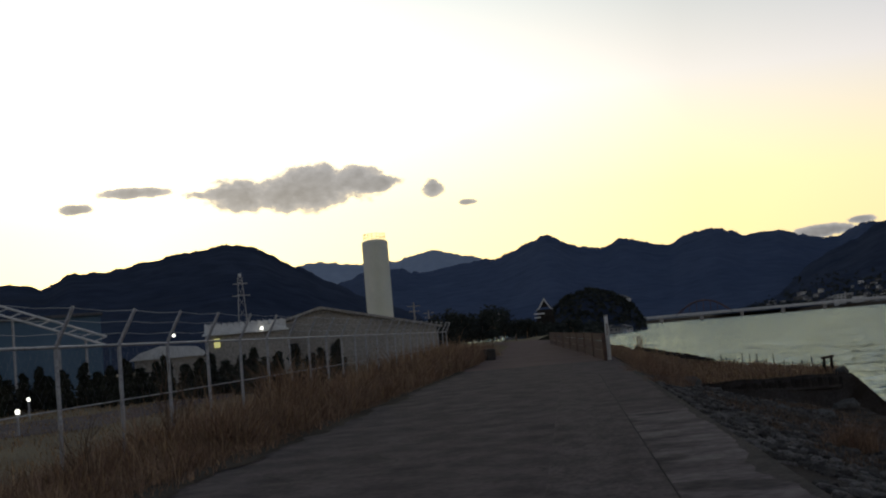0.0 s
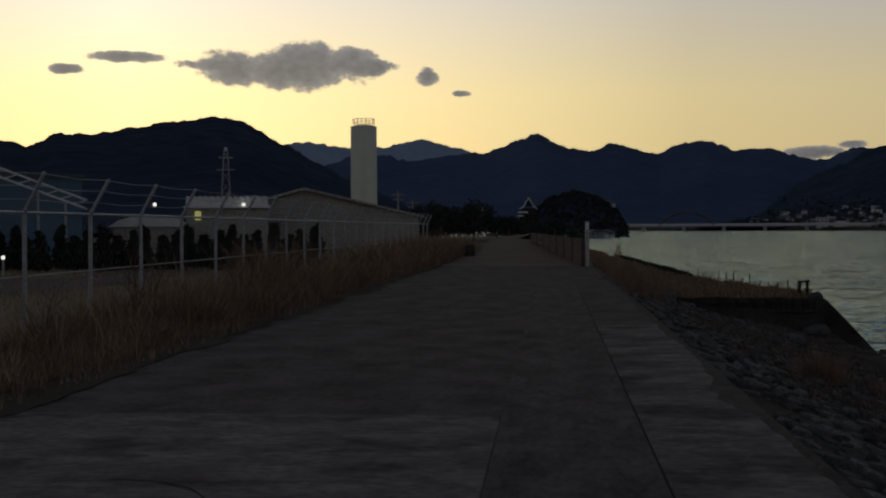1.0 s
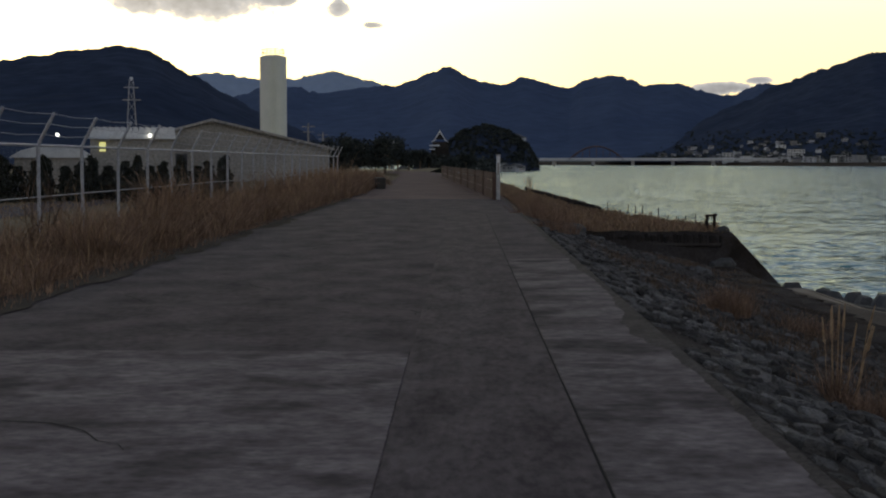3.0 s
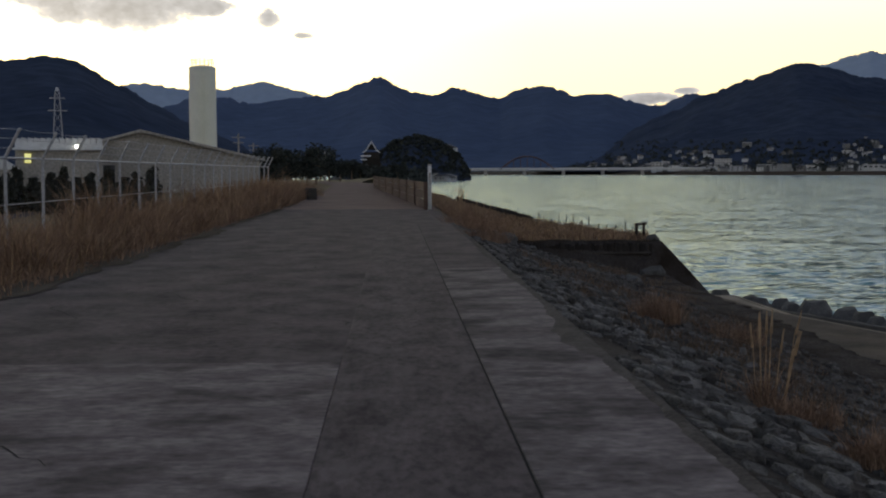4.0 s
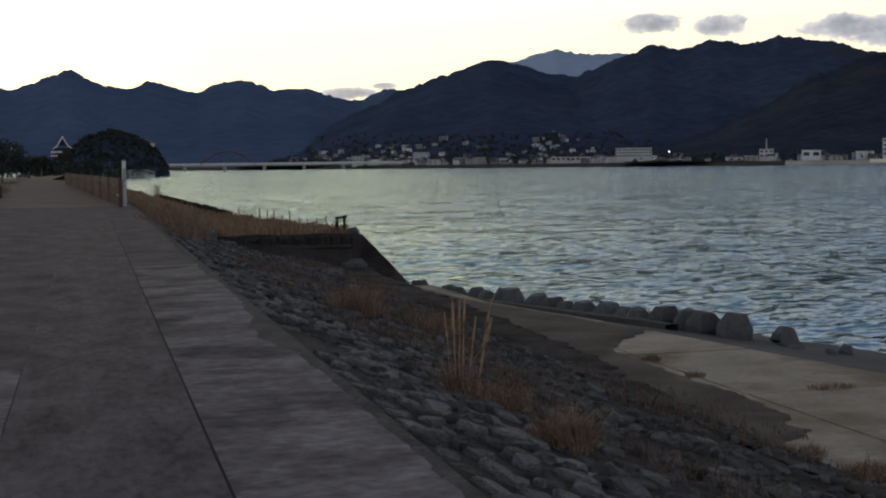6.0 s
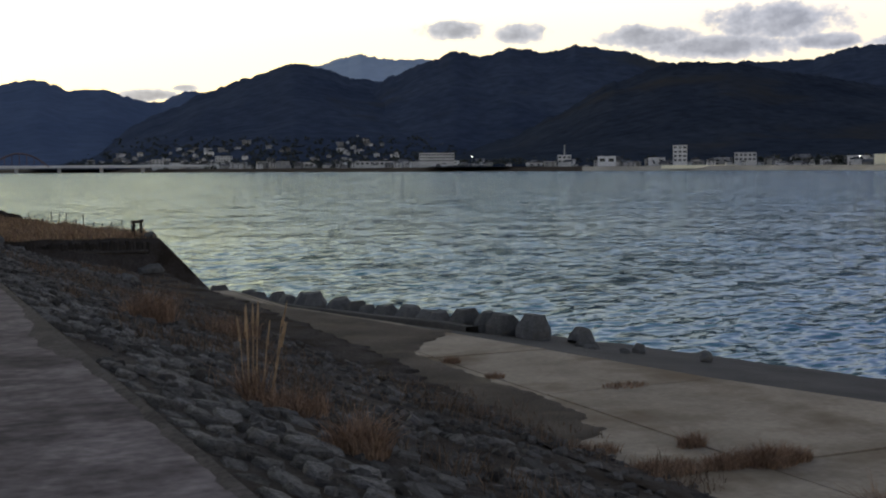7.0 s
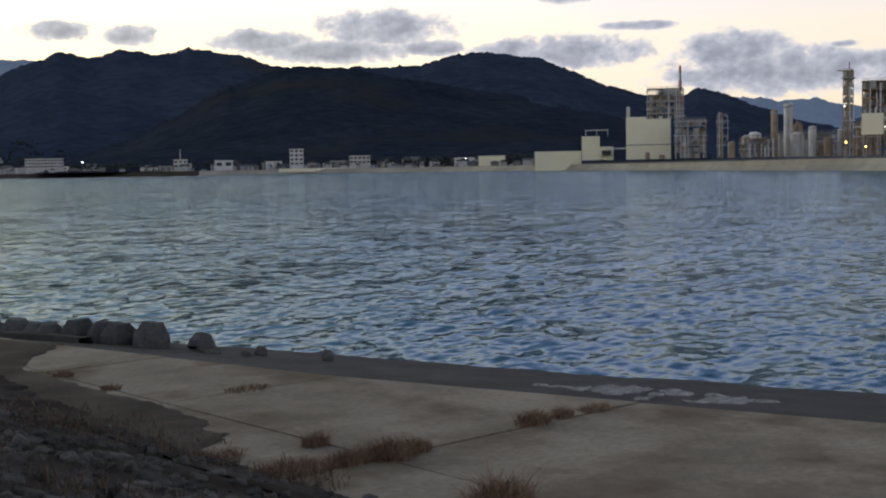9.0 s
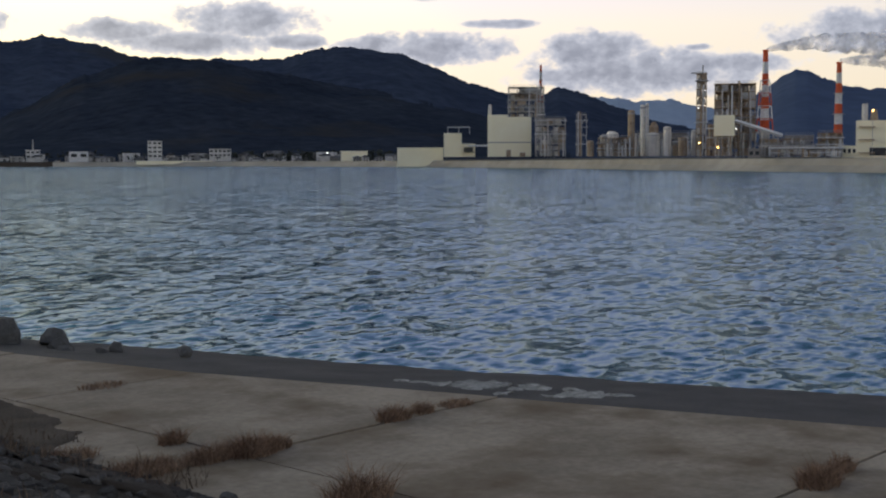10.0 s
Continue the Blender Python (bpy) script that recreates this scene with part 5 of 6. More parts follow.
tagged(scrub, "dark scrub wood around the temple foot", "scrub", kind="stuff")

temple = facing("temple_hall", "white-gabled temple hall among dark trees", "temple", -1.0, 520, height(0.6, 520))
part("base", boxes(((0, 6, -3.5), (7.5, 12, 7.0))), PILE, temple)
part("wall", boxes(((0, 6, 1.2), (6.2, 11, 2.6))), PILE, temple)
part("gable", prism([(-2.6, 3.4), (2.6, 3.4), (0, 7.0)], 0.3, 0.8), PILE, temple)
part("roof", prism([(-3.6, 2.5), (-2.4, 3.3), (0, 7.2), (2.4, 3.3), (3.6, 2.5), (3.6, 2.2), (2.2, 2.9), (0, 6.5), (-2.2, 2.9), (-3.6, 2.2)], 0.4, 12), ROOF, temple)
part("bargeboard", prism([(-3.6, 2.5), (-2.4, 3.3), (0, 7.3), (0, 6.4), (-2.1, 2.9), (-3.6, 2.15)], 0.0, 0.3), WHITE, temple)
part("bargeboard", prism([(3.6, 2.5), (2.4, 3.3), (0, 7.3), (0, 6.4), (2.1, 2.9), (3.6, 2.15)], 0.0, 0.3), WHITE, temple)
part("lower_eave", boxes(((-2.3, -0.6, 0.9), (4.2, 1.0, 0.6)), ((-3.2, -0.9, -0.6), (2.6, 1.0, 0.5))), WHITE, temple)


# ---- houses ----
def house(wd, dp, hh, pitch, flat=False):
    ob = thing("house", "small pale house with a grey roof", "house", group="houses across the river")
    part("wall", boxes(((0, 0, hh / 2 - 1.5), (wd, dp, hh + 3))), HOUSE, ob)
    if flat:
        part("roof", boxes(((0, 0, hh + 0.2), (wd + 0.3, dp + 0.3, 0.5))), HOUSE, ob)
    else:
        part("roof", prism([(-wd / 2 - 0.7, hh - 0.1), (wd / 2 + 0.7, hh - 0.1), (0, hh + pitch)], -dp / 2 - 0.6, dp / 2 + 0.6), ROOF, ob)
    for fl in range(int(hh // 2.8)):
        for x in (-wd * 0.28, wd * 0.22):
            part("window", boxes(((x, -dp / 2 - 0.02, 1.6 + 2.8 * fl), (wd * 0.2, 0.08, 1.3))), GLASS, ob)
    return ob


protos = [house(9, 8, 5.6, 2.2), house(12, 8, 3.2, 2.0), house(8, 7, 6.0, 2.4), house(14, 9, 6.4, 0, True), house(7, 9, 3.0, 2.0)]
used = 0


def put_house(p, s=1.0, which=None):
    global used
    k = random.randrange(5) if which is None else which
    m = pose(p.x, p.y, p.z, 0, 0, -math.degrees(math.atan2(p.x, p.y)) + random.choice((0, 90, 0)) + random.uniform(-25, 25)) @ Matrix.Diagonal((s, s, s, 1))
    if used < 5:
        protos[used].matrix_basis = m
    else:
        copy_thing(protos[k], m).scale = (s, s, s)
    used += 1


def on_slope(ridge, az, el):
    for k in range(60):
        p = ridge.place(az, k / 59)
        if p.z > height(el, math.hypot(p.x, p.y)):
            return p
    return None


for _ in range(115):
    az = random.choice((random.gauss(11.0, 1.3), random.gauss(13.2, 1.2), random.gauss(20.8, 0.8), random.gauss(15.8, 1.2), random.uniform(8, 24)))
    top = curve([(7, 0.1), (9, 0.4), (12, 0.85), (14, 0.75), (16, 1.1), (19, 0.5), (20.8, 1.35), (22, 0.9), (24, 0.9)], az)
    el = 0.03 + top * random.random() ** 1.6
    p = on_slope(R_TOWN, az, el)
    if p:
        put_house(p, random.uniform(0.35, 0.75))
for _ in range(150):
    az = random.uniform(8.5, 44)
    d = curve(SHORE, az) + random.uniform(25, 110)
    if d < 1320 - (az > 28) * 330 + 60:
        put_house(polar(az, d, 0.8), random.uniform(0.6, 1.0))
for _ in range(60):
    az = random.uniform(20, 47)
    put_house(polar(az, curve(SHORE, az) + random.uniform(16, 34), 0.4), random.uniform(0.35, 0.7))
for _ in range(7):
    put_house(polar(random.uniform(-3.8, 3.2), random.uniform(480, 540), -2.2), random.uniform(0.35, 0.6), random.choice((1, 4)))
put_house(polar(2.55, 700, height(0.65, 700)), 0.9, 0)
# trees between the houses
cl = []
for _ in range(700):
    az = random.uniform(8, 46)
    d = curve(SHORE, az) + random.uniform(40, 170)
    q = polar(az, d, random.uniform(1.0, 6.0))
    cl.append((q.x, q.y, q.z, random.uniform(2.0, 5.0)))
for _ in range(900):
    az = random.uniform(8, 27)
    p = on_slope(R_TOWN, az, 0.05 + 1.2 * random.random() ** 1.4)
    if p:
        cl.append((p.x, p.y, p.z + 1.0, random.uniform(2.0, 4.5)))
tagged(leaf_cloud("town_trees", cl, 1.6, 12, LEAF, None), "dark trees between the houses along the shore", "trees", kind="stuff")


def block_building(name, label, az, el0, el1, wide, d, storeys, bays, wall=WHITE):
    z0 = height(el0, d)
    ob = facing(name, label, "building", az, d, z0)
    w_, h_ = deg(d, wide), height(el1, d) - z0
    part("wall", boxes(((0, 6, h_ / 2 - 3), (w_, 12, h_ + 6))), wall, ob)
    part("roof", boxes(((0, 6, h_ + 0.2), (w_ + 0.6, 12.6, 0.4))), wall, ob)
    for s in range(storeys):
        for b_ in range(bays):
            wx, wz = -w_ / 2 + w_ * (b_ + 0.5) / bays, h_ * (s + 0.55) / storeys
            win = part("window", boxes(((wx, -0.03, wz), (w_ / bays * 0.62, 0.1, h_ / storeys * 0.45))), GLASS, ob)
            part("sill", boxes(((wx, -0.12, wz - h_ / storeys * 0.26), (w_ / bays * 0.68, 0.25, 0.15))), wall, win)
    return ob


block_building("apartment_block", "white three-storey block near the town shore", 14.8, 0.18, 0.5, 0.75, 1270, 3, 6, PALE)
block_building("riverside_store", "wide low white store by the shore", 11.9, 0.15, 0.36, 0.5, 1290, 2, 3, PALE)
block_building("school_building", "long pale school building with window rows", 24.4, 0.18, 0.58, 1.6, 1080, 3, 12, PALE)
block_building("long_store", "long low white building along the shore", 21.8, 0.05, 0.22, 2.2, 1125, 1, 10, PALE)
block_building("town_hall", "narrow white building with dark windows", 30.2, 0.08, 0.45, 0.6, 1010, 2, 3, PALE)
part("spire", rods(((0, 6, 6), (0, 6, 15), 0.8, 0.4, 6)), HOUSE, bpy.data.objects["town_hall"])
block_building("office_block", "white four-storey office with dark window bands", 35.35, 0.1, 0.85, 0.62, 970, 4, 3, PALE)
block_building("shore_store", "white flat-roofed store with dark openings", 38.2, 0.12, 0.5, 0.95, 955, 2, 5, PALE)
block_building("white_shed", "long low white shed by the river wall", 47.2, 0.14, 0.52, 2.1, 750, 0, 0, CREAM)
block_building("white_shed", "short low white shed by the river wall", 44.2, 0.14, 0.38, 1.2, 845, 0, 0, CREAM)
block_building("white_house", "white boat shed at the water's edge", 32.1, 0.05, 0.38, 0.8, 985, 1, 2)
sea_wall = facing("pale_wall", "long pale concrete shore wall", "wall", 36.2, 950, -1.2)
part("body", boxes(((0, 0, 1.2), (deg(935, 3.4), 3, 2.6))), CREAM, sea_wall)
tagged(bpy.data.objects["town_hall"], category="building")

# ---- bridge ----
bridge = facing("river_bridge", "long low grey girder bridge with a red arch", "bridge", 8.6, 1270, 0)
zd = height(0.06, 1270)
part("deck", boxes(((0, 0, zd), (deg(1270, 13), 9, 1.8))), TANK, bridge)
for k in range(8):
    x = -deg(1270, 6.2) + k * deg(1270, 12.4) / 7
    part("pier", boxes(((x, 0, (zd - 5) / 2), (3.4, 7, zd + 5))), GREYWALL, bridge)
part("parapet", boxes(((0, -4.4, zd + 1.3), (deg(1270, 13), 0.3, 0.9))), WHITE, bridge)
x0, x1, za = -deg(1270, 3.75), -deg(1270, 1.3), height(0.66, 1270)
for yy in (-4, 4):
    pts = [(x0 + (x1 - x0) * k / 16, yy, zd + (za - zd) * (1 - (2 * k / 16 - 1) ** 2)) for k in range(17)]
    part("arch", rods(*[(p_, q_, 0.75, None, 6) for p_, q_ in zip(pts, pts[1:])]), RED_ARCH, bridge)
    for k in range(2, 15, 2):
        part("hanger", rods(((pts[k][0], yy, zd), pts[k], 0.18, None, 4)), RED_ARCH, bridge)


# ---- chemical plant ----
def frame_tower(name, label, az, wide, el0, el1, d, nx, floors, deep=10.0, mat=STEEL, fill=0.35, core=0.0, group=""):
    z0 = height(el0, d)
    ob = facing(name, label, "steel frame", az, d, z0, group)
    w_, h_ = deg(d, wide), height(el1, d) - z0
    for i in range(nx):
        for yy in (0, deep):
            x = -w_ / 2 + w_ * i / (nx - 1)
            part("column", boxes(((x, yy, h_ / 2), (0.30, 0.30, h_))), mat, ob)
    for f in range(1, floors + 1):
        z = h_ * f / floors
        part("floor", boxes(((0, deep / 2, z), (w_ + 0.5, deep + 0.5, 0.28))), mat, ob)
        part("railing", rods(((-w_ / 2, 0, z + 1.0), (w_ / 2, 0, z + 1.0), 0.07, None, 4), ((-w_ / 2, 0, z + 0.55), (w_ / 2, 0, z + 0.55), 0.05, None, 4)), GALV, ob)
        zz = h_ * (f - 1) / floors
        if random.random() < core:
            wc = w_ * random.uniform(0.55, 0.95)
            part("equipment", boxes((((w_ - wc) * random.uniform(-0.4, 0.4), deep * 0.65, (zz + z) / 2), (wc, deep * 0.35, (z - zz) * random.uniform(0.7, 0.95)), 0, 0.1)), random.choice((mat, RUST, TANK, STEEL)), ob)
        for i in range(nx - 1):
            xa, xb = -w_ / 2 + w_ * i / (nx - 1), -w_ / 2 + w_ * (i + 1) / (nx - 1)
            r = random.random()
            if r < 0.4:
                part("brace", rods(((xa, 0, zz), (xb, 0, z), 0.12, None, 4)), mat, ob)
            if random.random() < fill * 1.2:
                rr = min((xb - xa) * 0.38, (z - zz) * 0.4)
                part("vessel", rods((((xa + xb) / 2, deep * 0.4, zz + 0.2), ((xa + xb) / 2, deep * 0.4, zz + (z - zz) * random.uniform(0.55, 0.95)), rr, None, 12)), random.choice((TANK, STEEL, RUST)), ob)
            elif random.random() < 0.5:
                zc = zz + (z - zz) * random.uniform(0.3, 0.7)
                part("pipe", rods(((xa, -0.2, zc), (xb + 1.0, -0.2, zc), random.uniform(0.12, 0.3), None, 6)), random.choice((GALV, TANK)), ob)
            if random.random() < 0.22:
                part("panel", boxes((((xa + xb) / 2, 0.1, (zz + z) / 2), ((xb - xa) * 0.9, 0.12, (z - zz) * 0.8))), random.choice((GREYWALL, STEEL, RUST)), ob)
    for _ in range(nx + 2):
        x, zt_ = random.uniform(-w_ / 2, w_ / 2), h_ * random.uniform(0.5, 1.08)
        part("riser", rods(((x, -0.5, 0), (x, -0.5, zt_), random.uniform(0.14, 0.4), None, 7)), random.choice((WHITE, TANK, GALV, RUST)), ob)
    for _ in range(3):
        z = h_ * random.uniform(0.25, 0.95)
        part("header_pipe", rods(((-w_ / 2 - 0.8, -0.7, z), (w_ / 2 + 0.8, -0.7, z), random.uniform(0.12, 0.28), None, 6)), random.choice((WHITE, GALV)), ob)
    return ob


def plant_tank(az, wide, el1, d, el0=0.12, mat=TANK, dome=0.15, label="pale cylindrical storage tank at the plant"):
    z0 = height(el0, d)
    ob = facing("storage_tank", label, "tank", az, d, z0, "plant tanks")
    r, h_ = deg(d, wide) / 2, height(el1, d) - z0
    part("shell", rods(((0, 0, 0), (0, 0, h_), r, r, 20)), mat, ob)
    part("top", rods(((0, 0, h_), (0, 0, h_ + r * dome * 2), r, r * 0.35, 20)), mat, ob)
    part("band", rods(((0, 0, h_ * 0.93), (0, 0, h_ * 0.96), r * 1.06, None, 20)), GALV, ob)
    part("ladder", rods(((r * 0.4, -r * 1.02, 0), (r * 0.4, -r * 1.02, h_ + 0.8), 0.08, None, 4)), GALV, ob)
    return ob


main = facing("process_building", "tall cream windowless process building", "factory", 51.25, 700, height(0.12, 700))
w_, h_ = deg(700, 1.98), height(1.92, 700) - height(0.12, 700)
part("wall", boxes(((0, 9, h_ / 2), (w_, 18, h_))), CREAM, main)
part("parapet", boxes(((-w_ * 0.27, 0.2, h_ + 0.6), (w_ * 0.46, 0.5, 1.2))), CREAM, main)
part("string_course", boxes(((0, -0.1, h_ * 0.36), (w_, 0.3, 0.5))), GREYWALL, main)
part("door", boxes(((-w_ * 0.02, -0.08, 1.9), (2.4, 0.2, 3.8)), ((w_ * 0.3, -0.08, 1.2), (3.2, 0.2, 2.2))), RUST, main)
part("roof_vessel", rods(((-w_ / 2 + 1.2, 4, h_), (-w_ / 2 + 1.2, 4, h_ + 7), 1.1, 0.9, 10)), TANK, main)
part("pipe_bridge", rods(((-w_ * 0.95, -1, h_ * 0.28), (-w_ * 0.5, -1, h_ * 0.28), 0.45, None, 8)), WHITE, main)
frame_tower("upper_steelwork", "open steel frame with vessels above the cream building", 52.0, 1.6, 1.9, 3.26, 708, 5, 5, 14, STEEL, 0.6, 0.45)
frame_tower("annex_steelwork", "open steel pipe frame beside the cream building", 53.1, 1.35, 0.13, 1.85, 685, 6, 6, 12, STEEL, 0.6, 0.35)
frame_tower("gantry", "grey steel gantry with a top beam", 54.5, 0.45, 0.13, 2.0, 680, 2, 2, 4, STEEL, 0.0)
annex = facing("annex_building", "cream annex with an open roof frame", "factory", 48.95, 735, height(0.12, 735))
w_, h_ = deg(735, 1.36), height(1.2, 735) - height(0.12, 735)
part("wall", boxes(((-w_ * 0.2, 6, h_ / 2), (w_ * 0.6, 12, h_)), ((w_ * 0.3, 6, h_ * 0.28), (w_ * 0.5, 10, h_ * 0.56))), CREAM, annex)
part("roof_frame", boxes(((0, 0, h_ + 3.4), (w_ * 0.75, 8, 0.4)), ((-w_ * 0.36, 0, h_ + 1.5), (0.4, 0.4, 4)), ((w_ * 0.36, 0, h_ + 1.5), (0.4, 0.4, 4)), ((0.0, 0, h_ + 1.5), (0.4, 0.4, 4))), WHITE, annex)
part("window", boxes(((w_ * 0.32, -0.1, h_ * 0.3), (w_ * 0.3, 2.2, h_ * 0.2))), GLASS, annex)

mast = facing("lattice_mast", "red and white lattice mast above the plant", "mast", 52.66, 712, height(0.12, 712))
h_ = height(4.26, 712) - height(0.12, 712)
for k in range(12):
    z0, z1 = h_ * k / 12, h_ * (k + 1) / 12
    r0, r1 = 2.2 - 1.8 * k / 12, 2.2 - 1.8 * (k + 1) / 12
    m_ = (RED if k % 2 else WHITE) if k > 6 else STEEL
    for bar in [((s * r0, t * r0, z0), (s * r1, t * r1, z1), 0.22, None, 4) for s in (-1, 1) for t in (-1, 1)] + [((s * r0, -r0, z0), (-s * r1, -r1, z1), 0.14, None, 4) for s in (-1, 1)]:
        part("lattice_bar", rods(bar), m_, mast)
part("flue", rods(((0, 0, 0), (0, 0, h_ * 0.97), 0.5, 0.45, 8)), GREYWALL, mast)

for az, wd, el1, mt in ((55.5, 0.34, 1.05, TANK), (55.9, 0.5, 1.15, TANK), (56.4, 0.3, 0.85, TANK), (56.72, 0.3, 2.15, RUST), (56.8, 0.32, 1.1, TANK), (57.22, 0.2, 2.4, TANK), (57.42, 0.16, 2.46, TANK), (57.7, 0.58, 1.1, TANK), (58.32, 0.34, 1.4, TANK), (58.7, 0.3, 0.6, RUST), (59.0, 0.4, 0.9, RUST), (59.5, 0.3, 1.25, TANK), (60.1, 0.24, 1.0, RUST), (61.6, 0.3, 1.2, RUST), (54.9, 0.3, 0.8, RUST)):
    plant_tank(az, wd, el1, 555 + random.uniform(-8, 8), 0.12, mt)
frame_tower("tank_yard_rack", "dark pipework and platforms behind the tanks", 58.0, 2.6, 0.1, 1.15, 580, 10, 4, 6, STEEL, 0.6, 0.5)
frame_tower("stack_yard_rack", "cluttered brown pipework below the chimneys", 63.3, 1.9, 0.1, 0.85, 515, 9, 3, 6, RUST, 0.7, 0.7)
plant_tank(55.85, 0.95, 0.72, 570, 0.12, TANK, 0.55, "pale domed tank ringed with pipework")
plant_tank(57.72, 0.4, 1.45, 565, 1.12, RUST, 0.5, "rusty domed hopper on a pale tank")
frame_tower("pipe_rack", "rusty steel pipe rack between the tanks", 56.0, 1.5, 0.12, 0.95, 545, 8, 3, 8, RUST, 0.6, 0.6)
frame_tower("distillation_tower", "tall rusty distillation tower in a steel frame", 59.8, 0.42, 0.1, 3.75, 520, 3, 11, 4, RUST, 0.9, 0.6)
part("cross_arm", boxes(((-1.2, 0, 33.5), (6.0, 0.4, 0.5)), ((0.4, 0, 35), (0.5, 0.5, 3.2))), STEEL, bpy.data.objects["distillation_tower"])
frame_tower("reactor_steelwork", "large rusty steel reactor structure with many decks", 61.25, 1.75, 0.1, 3.3, 525, 7, 9, 16, RUST, 0.7, 0.9)
frame_tower("reactor_annex", "lower steel structure with piping and vessels", 60.6, 1.0, 0.1, 1.5, 510, 6, 5, 8, RUST, 0.7, 0.7)
box_ = facing("white_enclosure", "white sheet enclosure hung in the steelwork", "enclosure", 60.8, 508, height(1.0, 508))
part("body", boxes(((0, 1, (height(1.92, 508) - height(1.0, 508)) / 2), (deg(508, 0.9), 4, height(1.92, 508) - height(1.0, 508)), 0, 0.1)), CREAM, box_)
for x in (-2.5, 2.5):
    part("support", boxes(((x, 1, -3.2), (0.4, 0.4, 6.6))), RUST, box_)
inc = facing("plant_conveyor", "white inclined conveyor gallery across the plant", "conveyor", 62.2, 505, 0)
part("gallery", rods(((-deg(505, 0.95), 0, height(1.68, 505)), (deg(505, 1.1), 0, height(1.0, 505)), 0.75, None, 4)), WHITE, inc)
for x in (-5, 2, 8):
    part("trestle", boxes(((x, 0, 6), (0.4, 0.4, 12))), STEEL, inc)
frame_tower("low_rack", "low grey pipe rack along the river wall", 64.3, 3.0, 0.05, 0.5, 500, 10, 2, 6, STEEL, 0.3)
frame_tower("middle_frame", "cluttered steel frame between the stacks", 64.0, 1.2, 0.1, 1.0, 530, 6, 4, 8, STEEL, 0.7, 0.6)
frame_tower("chimney_steelwork", "dark steel frame at the far stack", 65.3, 1.0, 0.1, 1.1, 520, 5, 4, 8, RUST, 0.8, 0.7)
block_building("control_room", "small white control building at the plant", 66.1, 0.1, 0.5, 0.6, 505, 1, 3, CREAM)
block_building("pump_house", "small grey pump house by the tanks", 62.1, 0.05, 0.4, 0.5, 500, 1, 2, GREYWALL)


def stack(az, el_top, d, bands, lattice, label):
    z0 = height(0.05, d)
    ob = facing("chimney_stack", label, "chimney", az, d, z0, "red and white stacks")
    h_ = height(el_top, d) - z0
    base = h_ * 0.24
    part("base", rods(((0, 0, 0), (0, 0, base), 2.3, 2.0, 16)), STEEL, ob)
    r_at = lambda z: 1.85 - 0.85 * (z - base) / (h_ - base)
    for k in range(bands):
        za_, zb_ = base + (h_ - base) * k / bands, base + (h_ - base) * (k + 1) / bands
        part("band", rods(((0, 0, za_), (0, 0, zb_), r_at(za_), r_at(zb_), 18)), RED if k % 2 == 0 else WHITE, ob)
    part("rim", rods(((0, 0, h_ - 0.5), (0, 0, h_ + 0.2), r_at(h_) + 0.25, None, 18)), RED, ob)
    if lattice:
        top = h_ * 0.72
        for k in range(6):
            za_, zb_ = top * k / 6, top * (k + 1) / 6
            ra, rb = 4.0 - 2.2 * k / 6, 4.0 - 2.2 * (k + 1) / 6
            kind_ = STEEL if za_ < base else (RED if int((za_ - base) / ((h_ - base) / bands)) % 2 == 0 else WHITE)
            for bar in [((s * ra, t * ra, za_), (s * rb, t * rb, zb_), 0.22, None, 5) for s in (-1, 1) for t in (-1, 1)] + [((s * ra, -ra, za_), (-s * rb, -rb, zb_), 0.13, None, 4) for s in (-1, 1)] + [((-rb, -rb, zb_), (rb, -rb, zb_), 0.14, None, 4)]:
                part("lattice_bar", rods(bar), kind_, ob)
    else:
        for k in (2, 4):
            z = base + (h_ - base) * k / bands
            part("gallery", rods(((0, 0, z), (0, 0, z + 0.25), r_at(z) + 0.8, None, 16)), STEEL, ob)
    return ob


stack(62.53, 4.72, 525, 7, True, "slim red and white chimney in a lattice frame")
stack(65.62, 4.12, 560, 7, False, "red and white banded plant chimney")
right = facing("cream_mill", "cream plant building with an outside stair", "factory", 67.5, 430, height(-0.05, 430))
w_, h_ = deg(430, 2.3), height(1.62, 430) - height(-0.05, 430)
part("wall", boxes(((0, 8, h_ / 2), (w_, 16, h_))), CREAM, right)
for k in range(3):
    part("stair_flight", boxes(((-w_ * 0.3, -0.9, h_ * (k + 0.5) / 3), (w_ * 0.3, 0.9, 0.35))), RUST, right)
part("roof_tank", rods(((-w_ * 0.35, 4, h_), (-w_ * 0.35, 4, h_ + 5.5), 1.0, 0.9, 12)), TANK, right)
part("roof_vessel", rods(((-w_ * 0.18, 4, h_), (-w_ * 0.18, 4, h_ + 3.5), 1.3, 0.9, 12)), RUST, right)
part("window", boxes(((-w_ * 0.1, -0.05, h_ * 0.2), (w_ * 0.3, 0.2, h_ * 0.2))), GLASS, right)
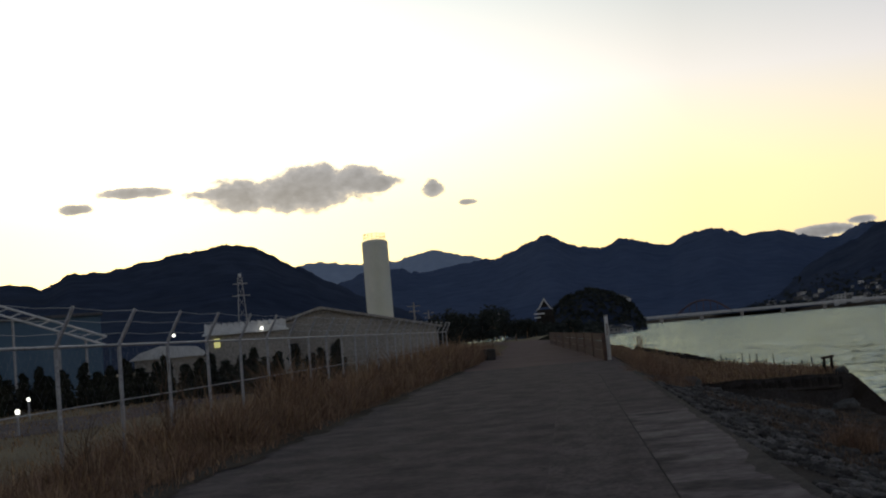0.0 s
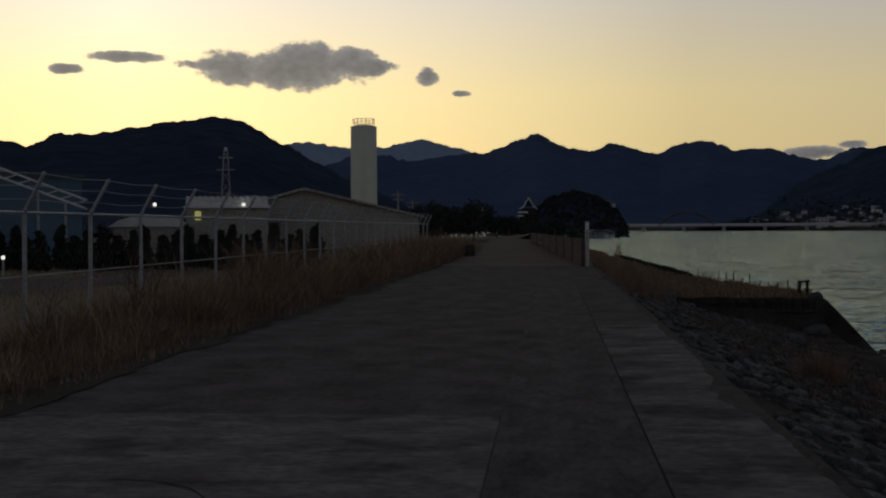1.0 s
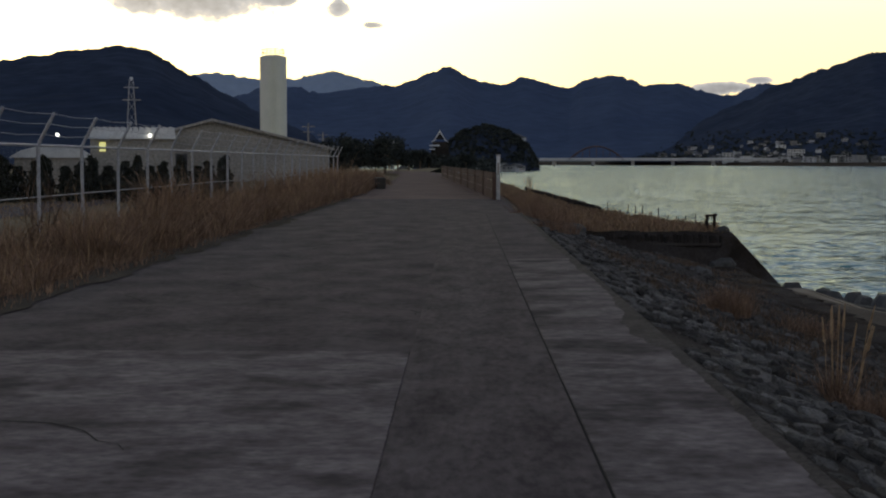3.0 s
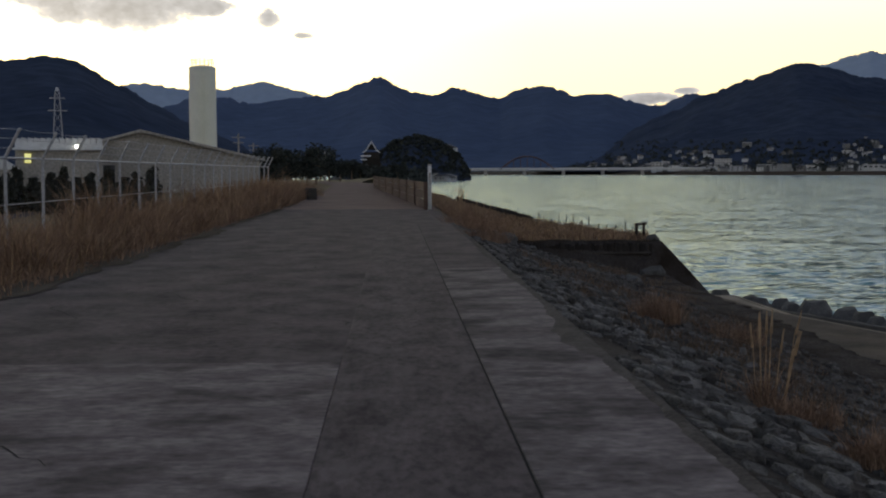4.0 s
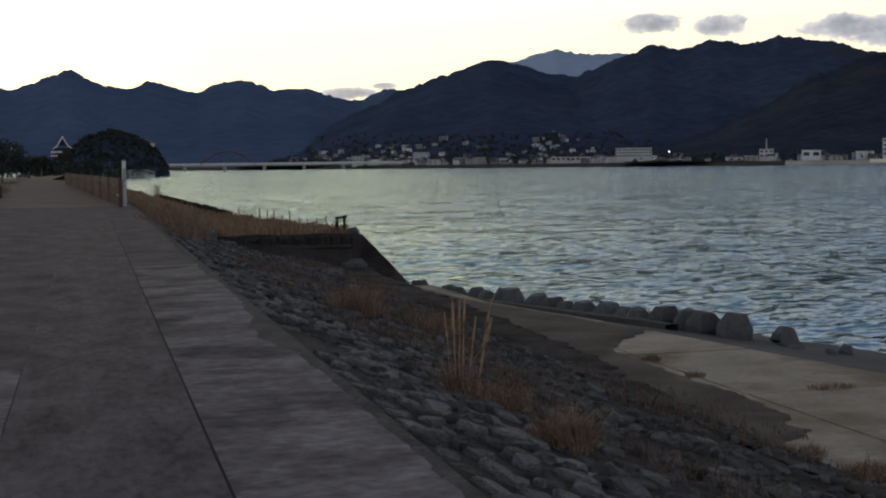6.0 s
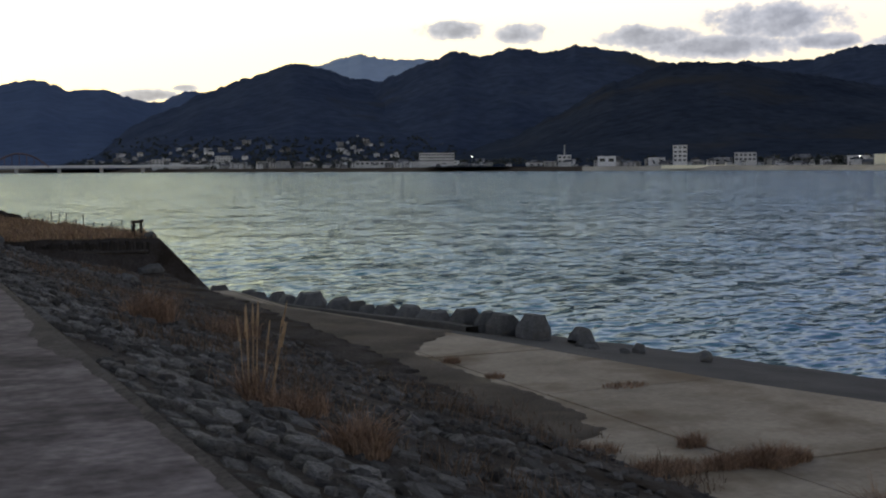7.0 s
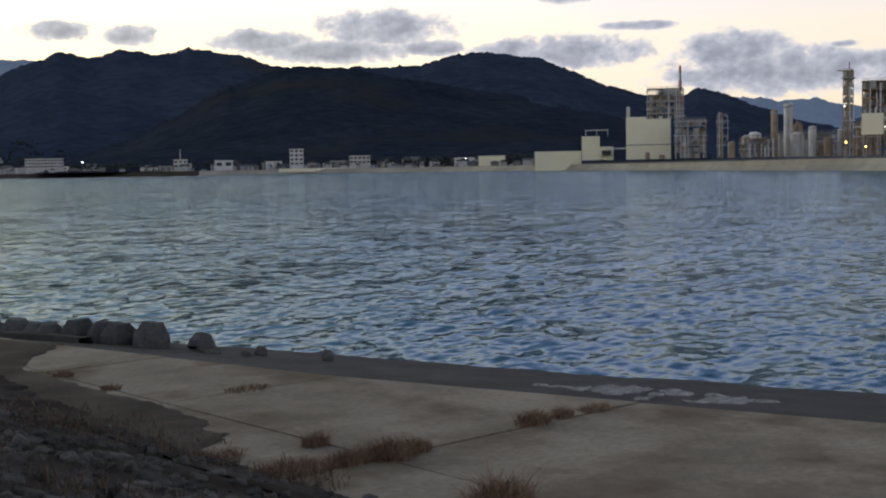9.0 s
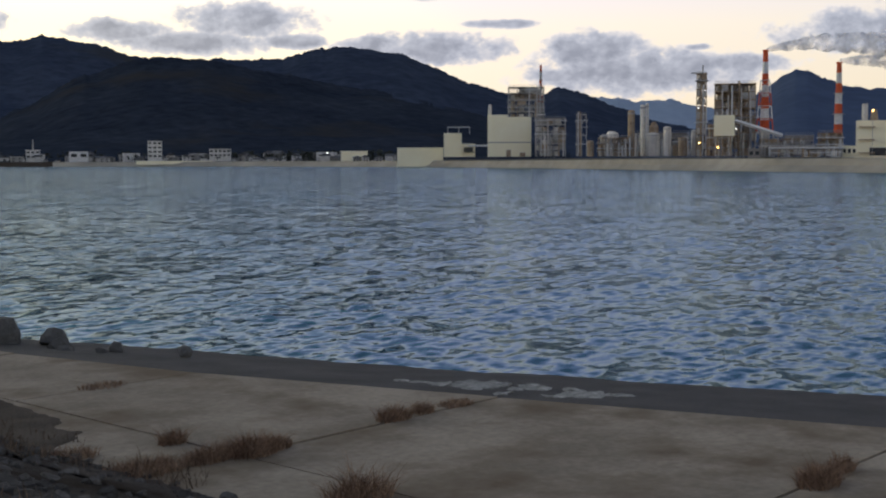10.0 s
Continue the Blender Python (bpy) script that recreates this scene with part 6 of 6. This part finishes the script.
for az, el, d, m_ in ((59.72, 0.7, 500, LIT_AMBER), (60.53, 0.5, 498, LIT_AMBER), (67.03, 2.04, 425, LIT_AMBER), (59.65, 2.25, 512, LIT_WHITE), (61.3, 1.32, 500, LIT_WHITE), (43.0, 0.32, 815, LIT_WHITE), (26.0, 0.42, 1060, LIT_WHITE)):
    s = 0.45 if m_ is LIT_AMBER else 0.3 * d / 500
    z = height(el, d)
    ob = facing("flood_lamp", "small glowing lamp on a thin bracket pole", "lamp", az, d, 1.0, "plant lamps")
    part("pole", rods(((0, 0.6, 0), (0, 0.6, z - 1), 0.08, None, 4)), STEEL, ob)
    part("lens", boxes(((0, 0, z - 1), (s * 1.4, 1.0, s * 1.4), 0, 0.1)), m_, ob)

# steam from the stacks, drifting along the wind
STEAM = bpy.data.materials.new("steam")
STEAM.use_nodes = True
n, l = STEAM.node_tree.nodes, STEAM.node_tree.links
n.remove(n["Principled BSDF"])
lit_, thru, clear_, both, final = (n.new("ShaderNode" + k_) for k_ in ("BsdfDiffuse", "BsdfTranslucent", "BsdfTransparent", "MixShader", "MixShader"))
lit_.inputs[0].default_value = thru.inputs[0].default_value = (0.95, 0.94, 0.94, 1)
l.new(lit_.outputs[0], both.inputs[1])
l.new(thru.outputs[0], both.inputs[2])
l.new(clear_.outputs[0], final.inputs[1])
l.new(both.outputs[0], final.inputs[2])
l.new(final.outputs[0], n["Material Output"].inputs[0])
tcs = n.new("ShaderNodeTexCoord")
ns = n.new("ShaderNodeTexNoise")
ns.inputs["Scale"].default_value, ns.inputs["Detail"].default_value = 0.22, 5
l.new(tcs.outputs["Object"], ns.inputs["Vector"])
mrs = n.new("ShaderNodeMapRange")
mrs.inputs["From Min"].default_value, mrs.inputs["From Max"].default_value, mrs.inputs["To Min"].default_value, mrs.inputs["To Max"].default_value = 0.35, 0.65, 0.05, 0.75
l.new(ns.outputs["Fac"], mrs.inputs["Value"])
l.new(mrs.outputs[0], final.inputs[0])


def plume(az, el, d, length, grow, label):
    ob = facing("steam_plume", label, "steam", az, d, height(el, d), "steam plumes")
    verts, faces, rows, seg = [], [], 90, 20
    for i in range(rows + 1):
        x = length * i / rows
        r = (0.7 + 1.25 * grow * x ** 0.85) * (0.15 if i in (0, rows) else 1)
        zc = 0.4 + 0.9 * math.sin(x * 0.12 + az) + 0.05 * x
        for j in range(seg):
            a = 2 * math.pi * j / seg
            q = Vector((x * 0.22, math.cos(a) * 1.1, math.sin(a) * 1.1 + az))
            k_ = r * (1 + 0.55 * noise.fractal(q, 0.8, 2.0, 3))
            verts.append((x + 0.5 * noise.noise(q * 2), k_ * math.cos(a), zc + k_ * math.sin(a)))
    for i in range(rows):
        faces += [(i * seg + j, i * seg + (j + 1) % seg, (i + 1) * seg + (j + 1) % seg, (i + 1) * seg + j) for j in range(seg)]
    raw("puff", verts, faces, STEAM, ob, True)


plume(62.58, 4.74, 525, 60, 0.13, "grey-white steam drifting from the lattice chimney")
plume(65.65, 4.15, 560, 40, 0.16, "thick grey-white steam trailing off the chimney")
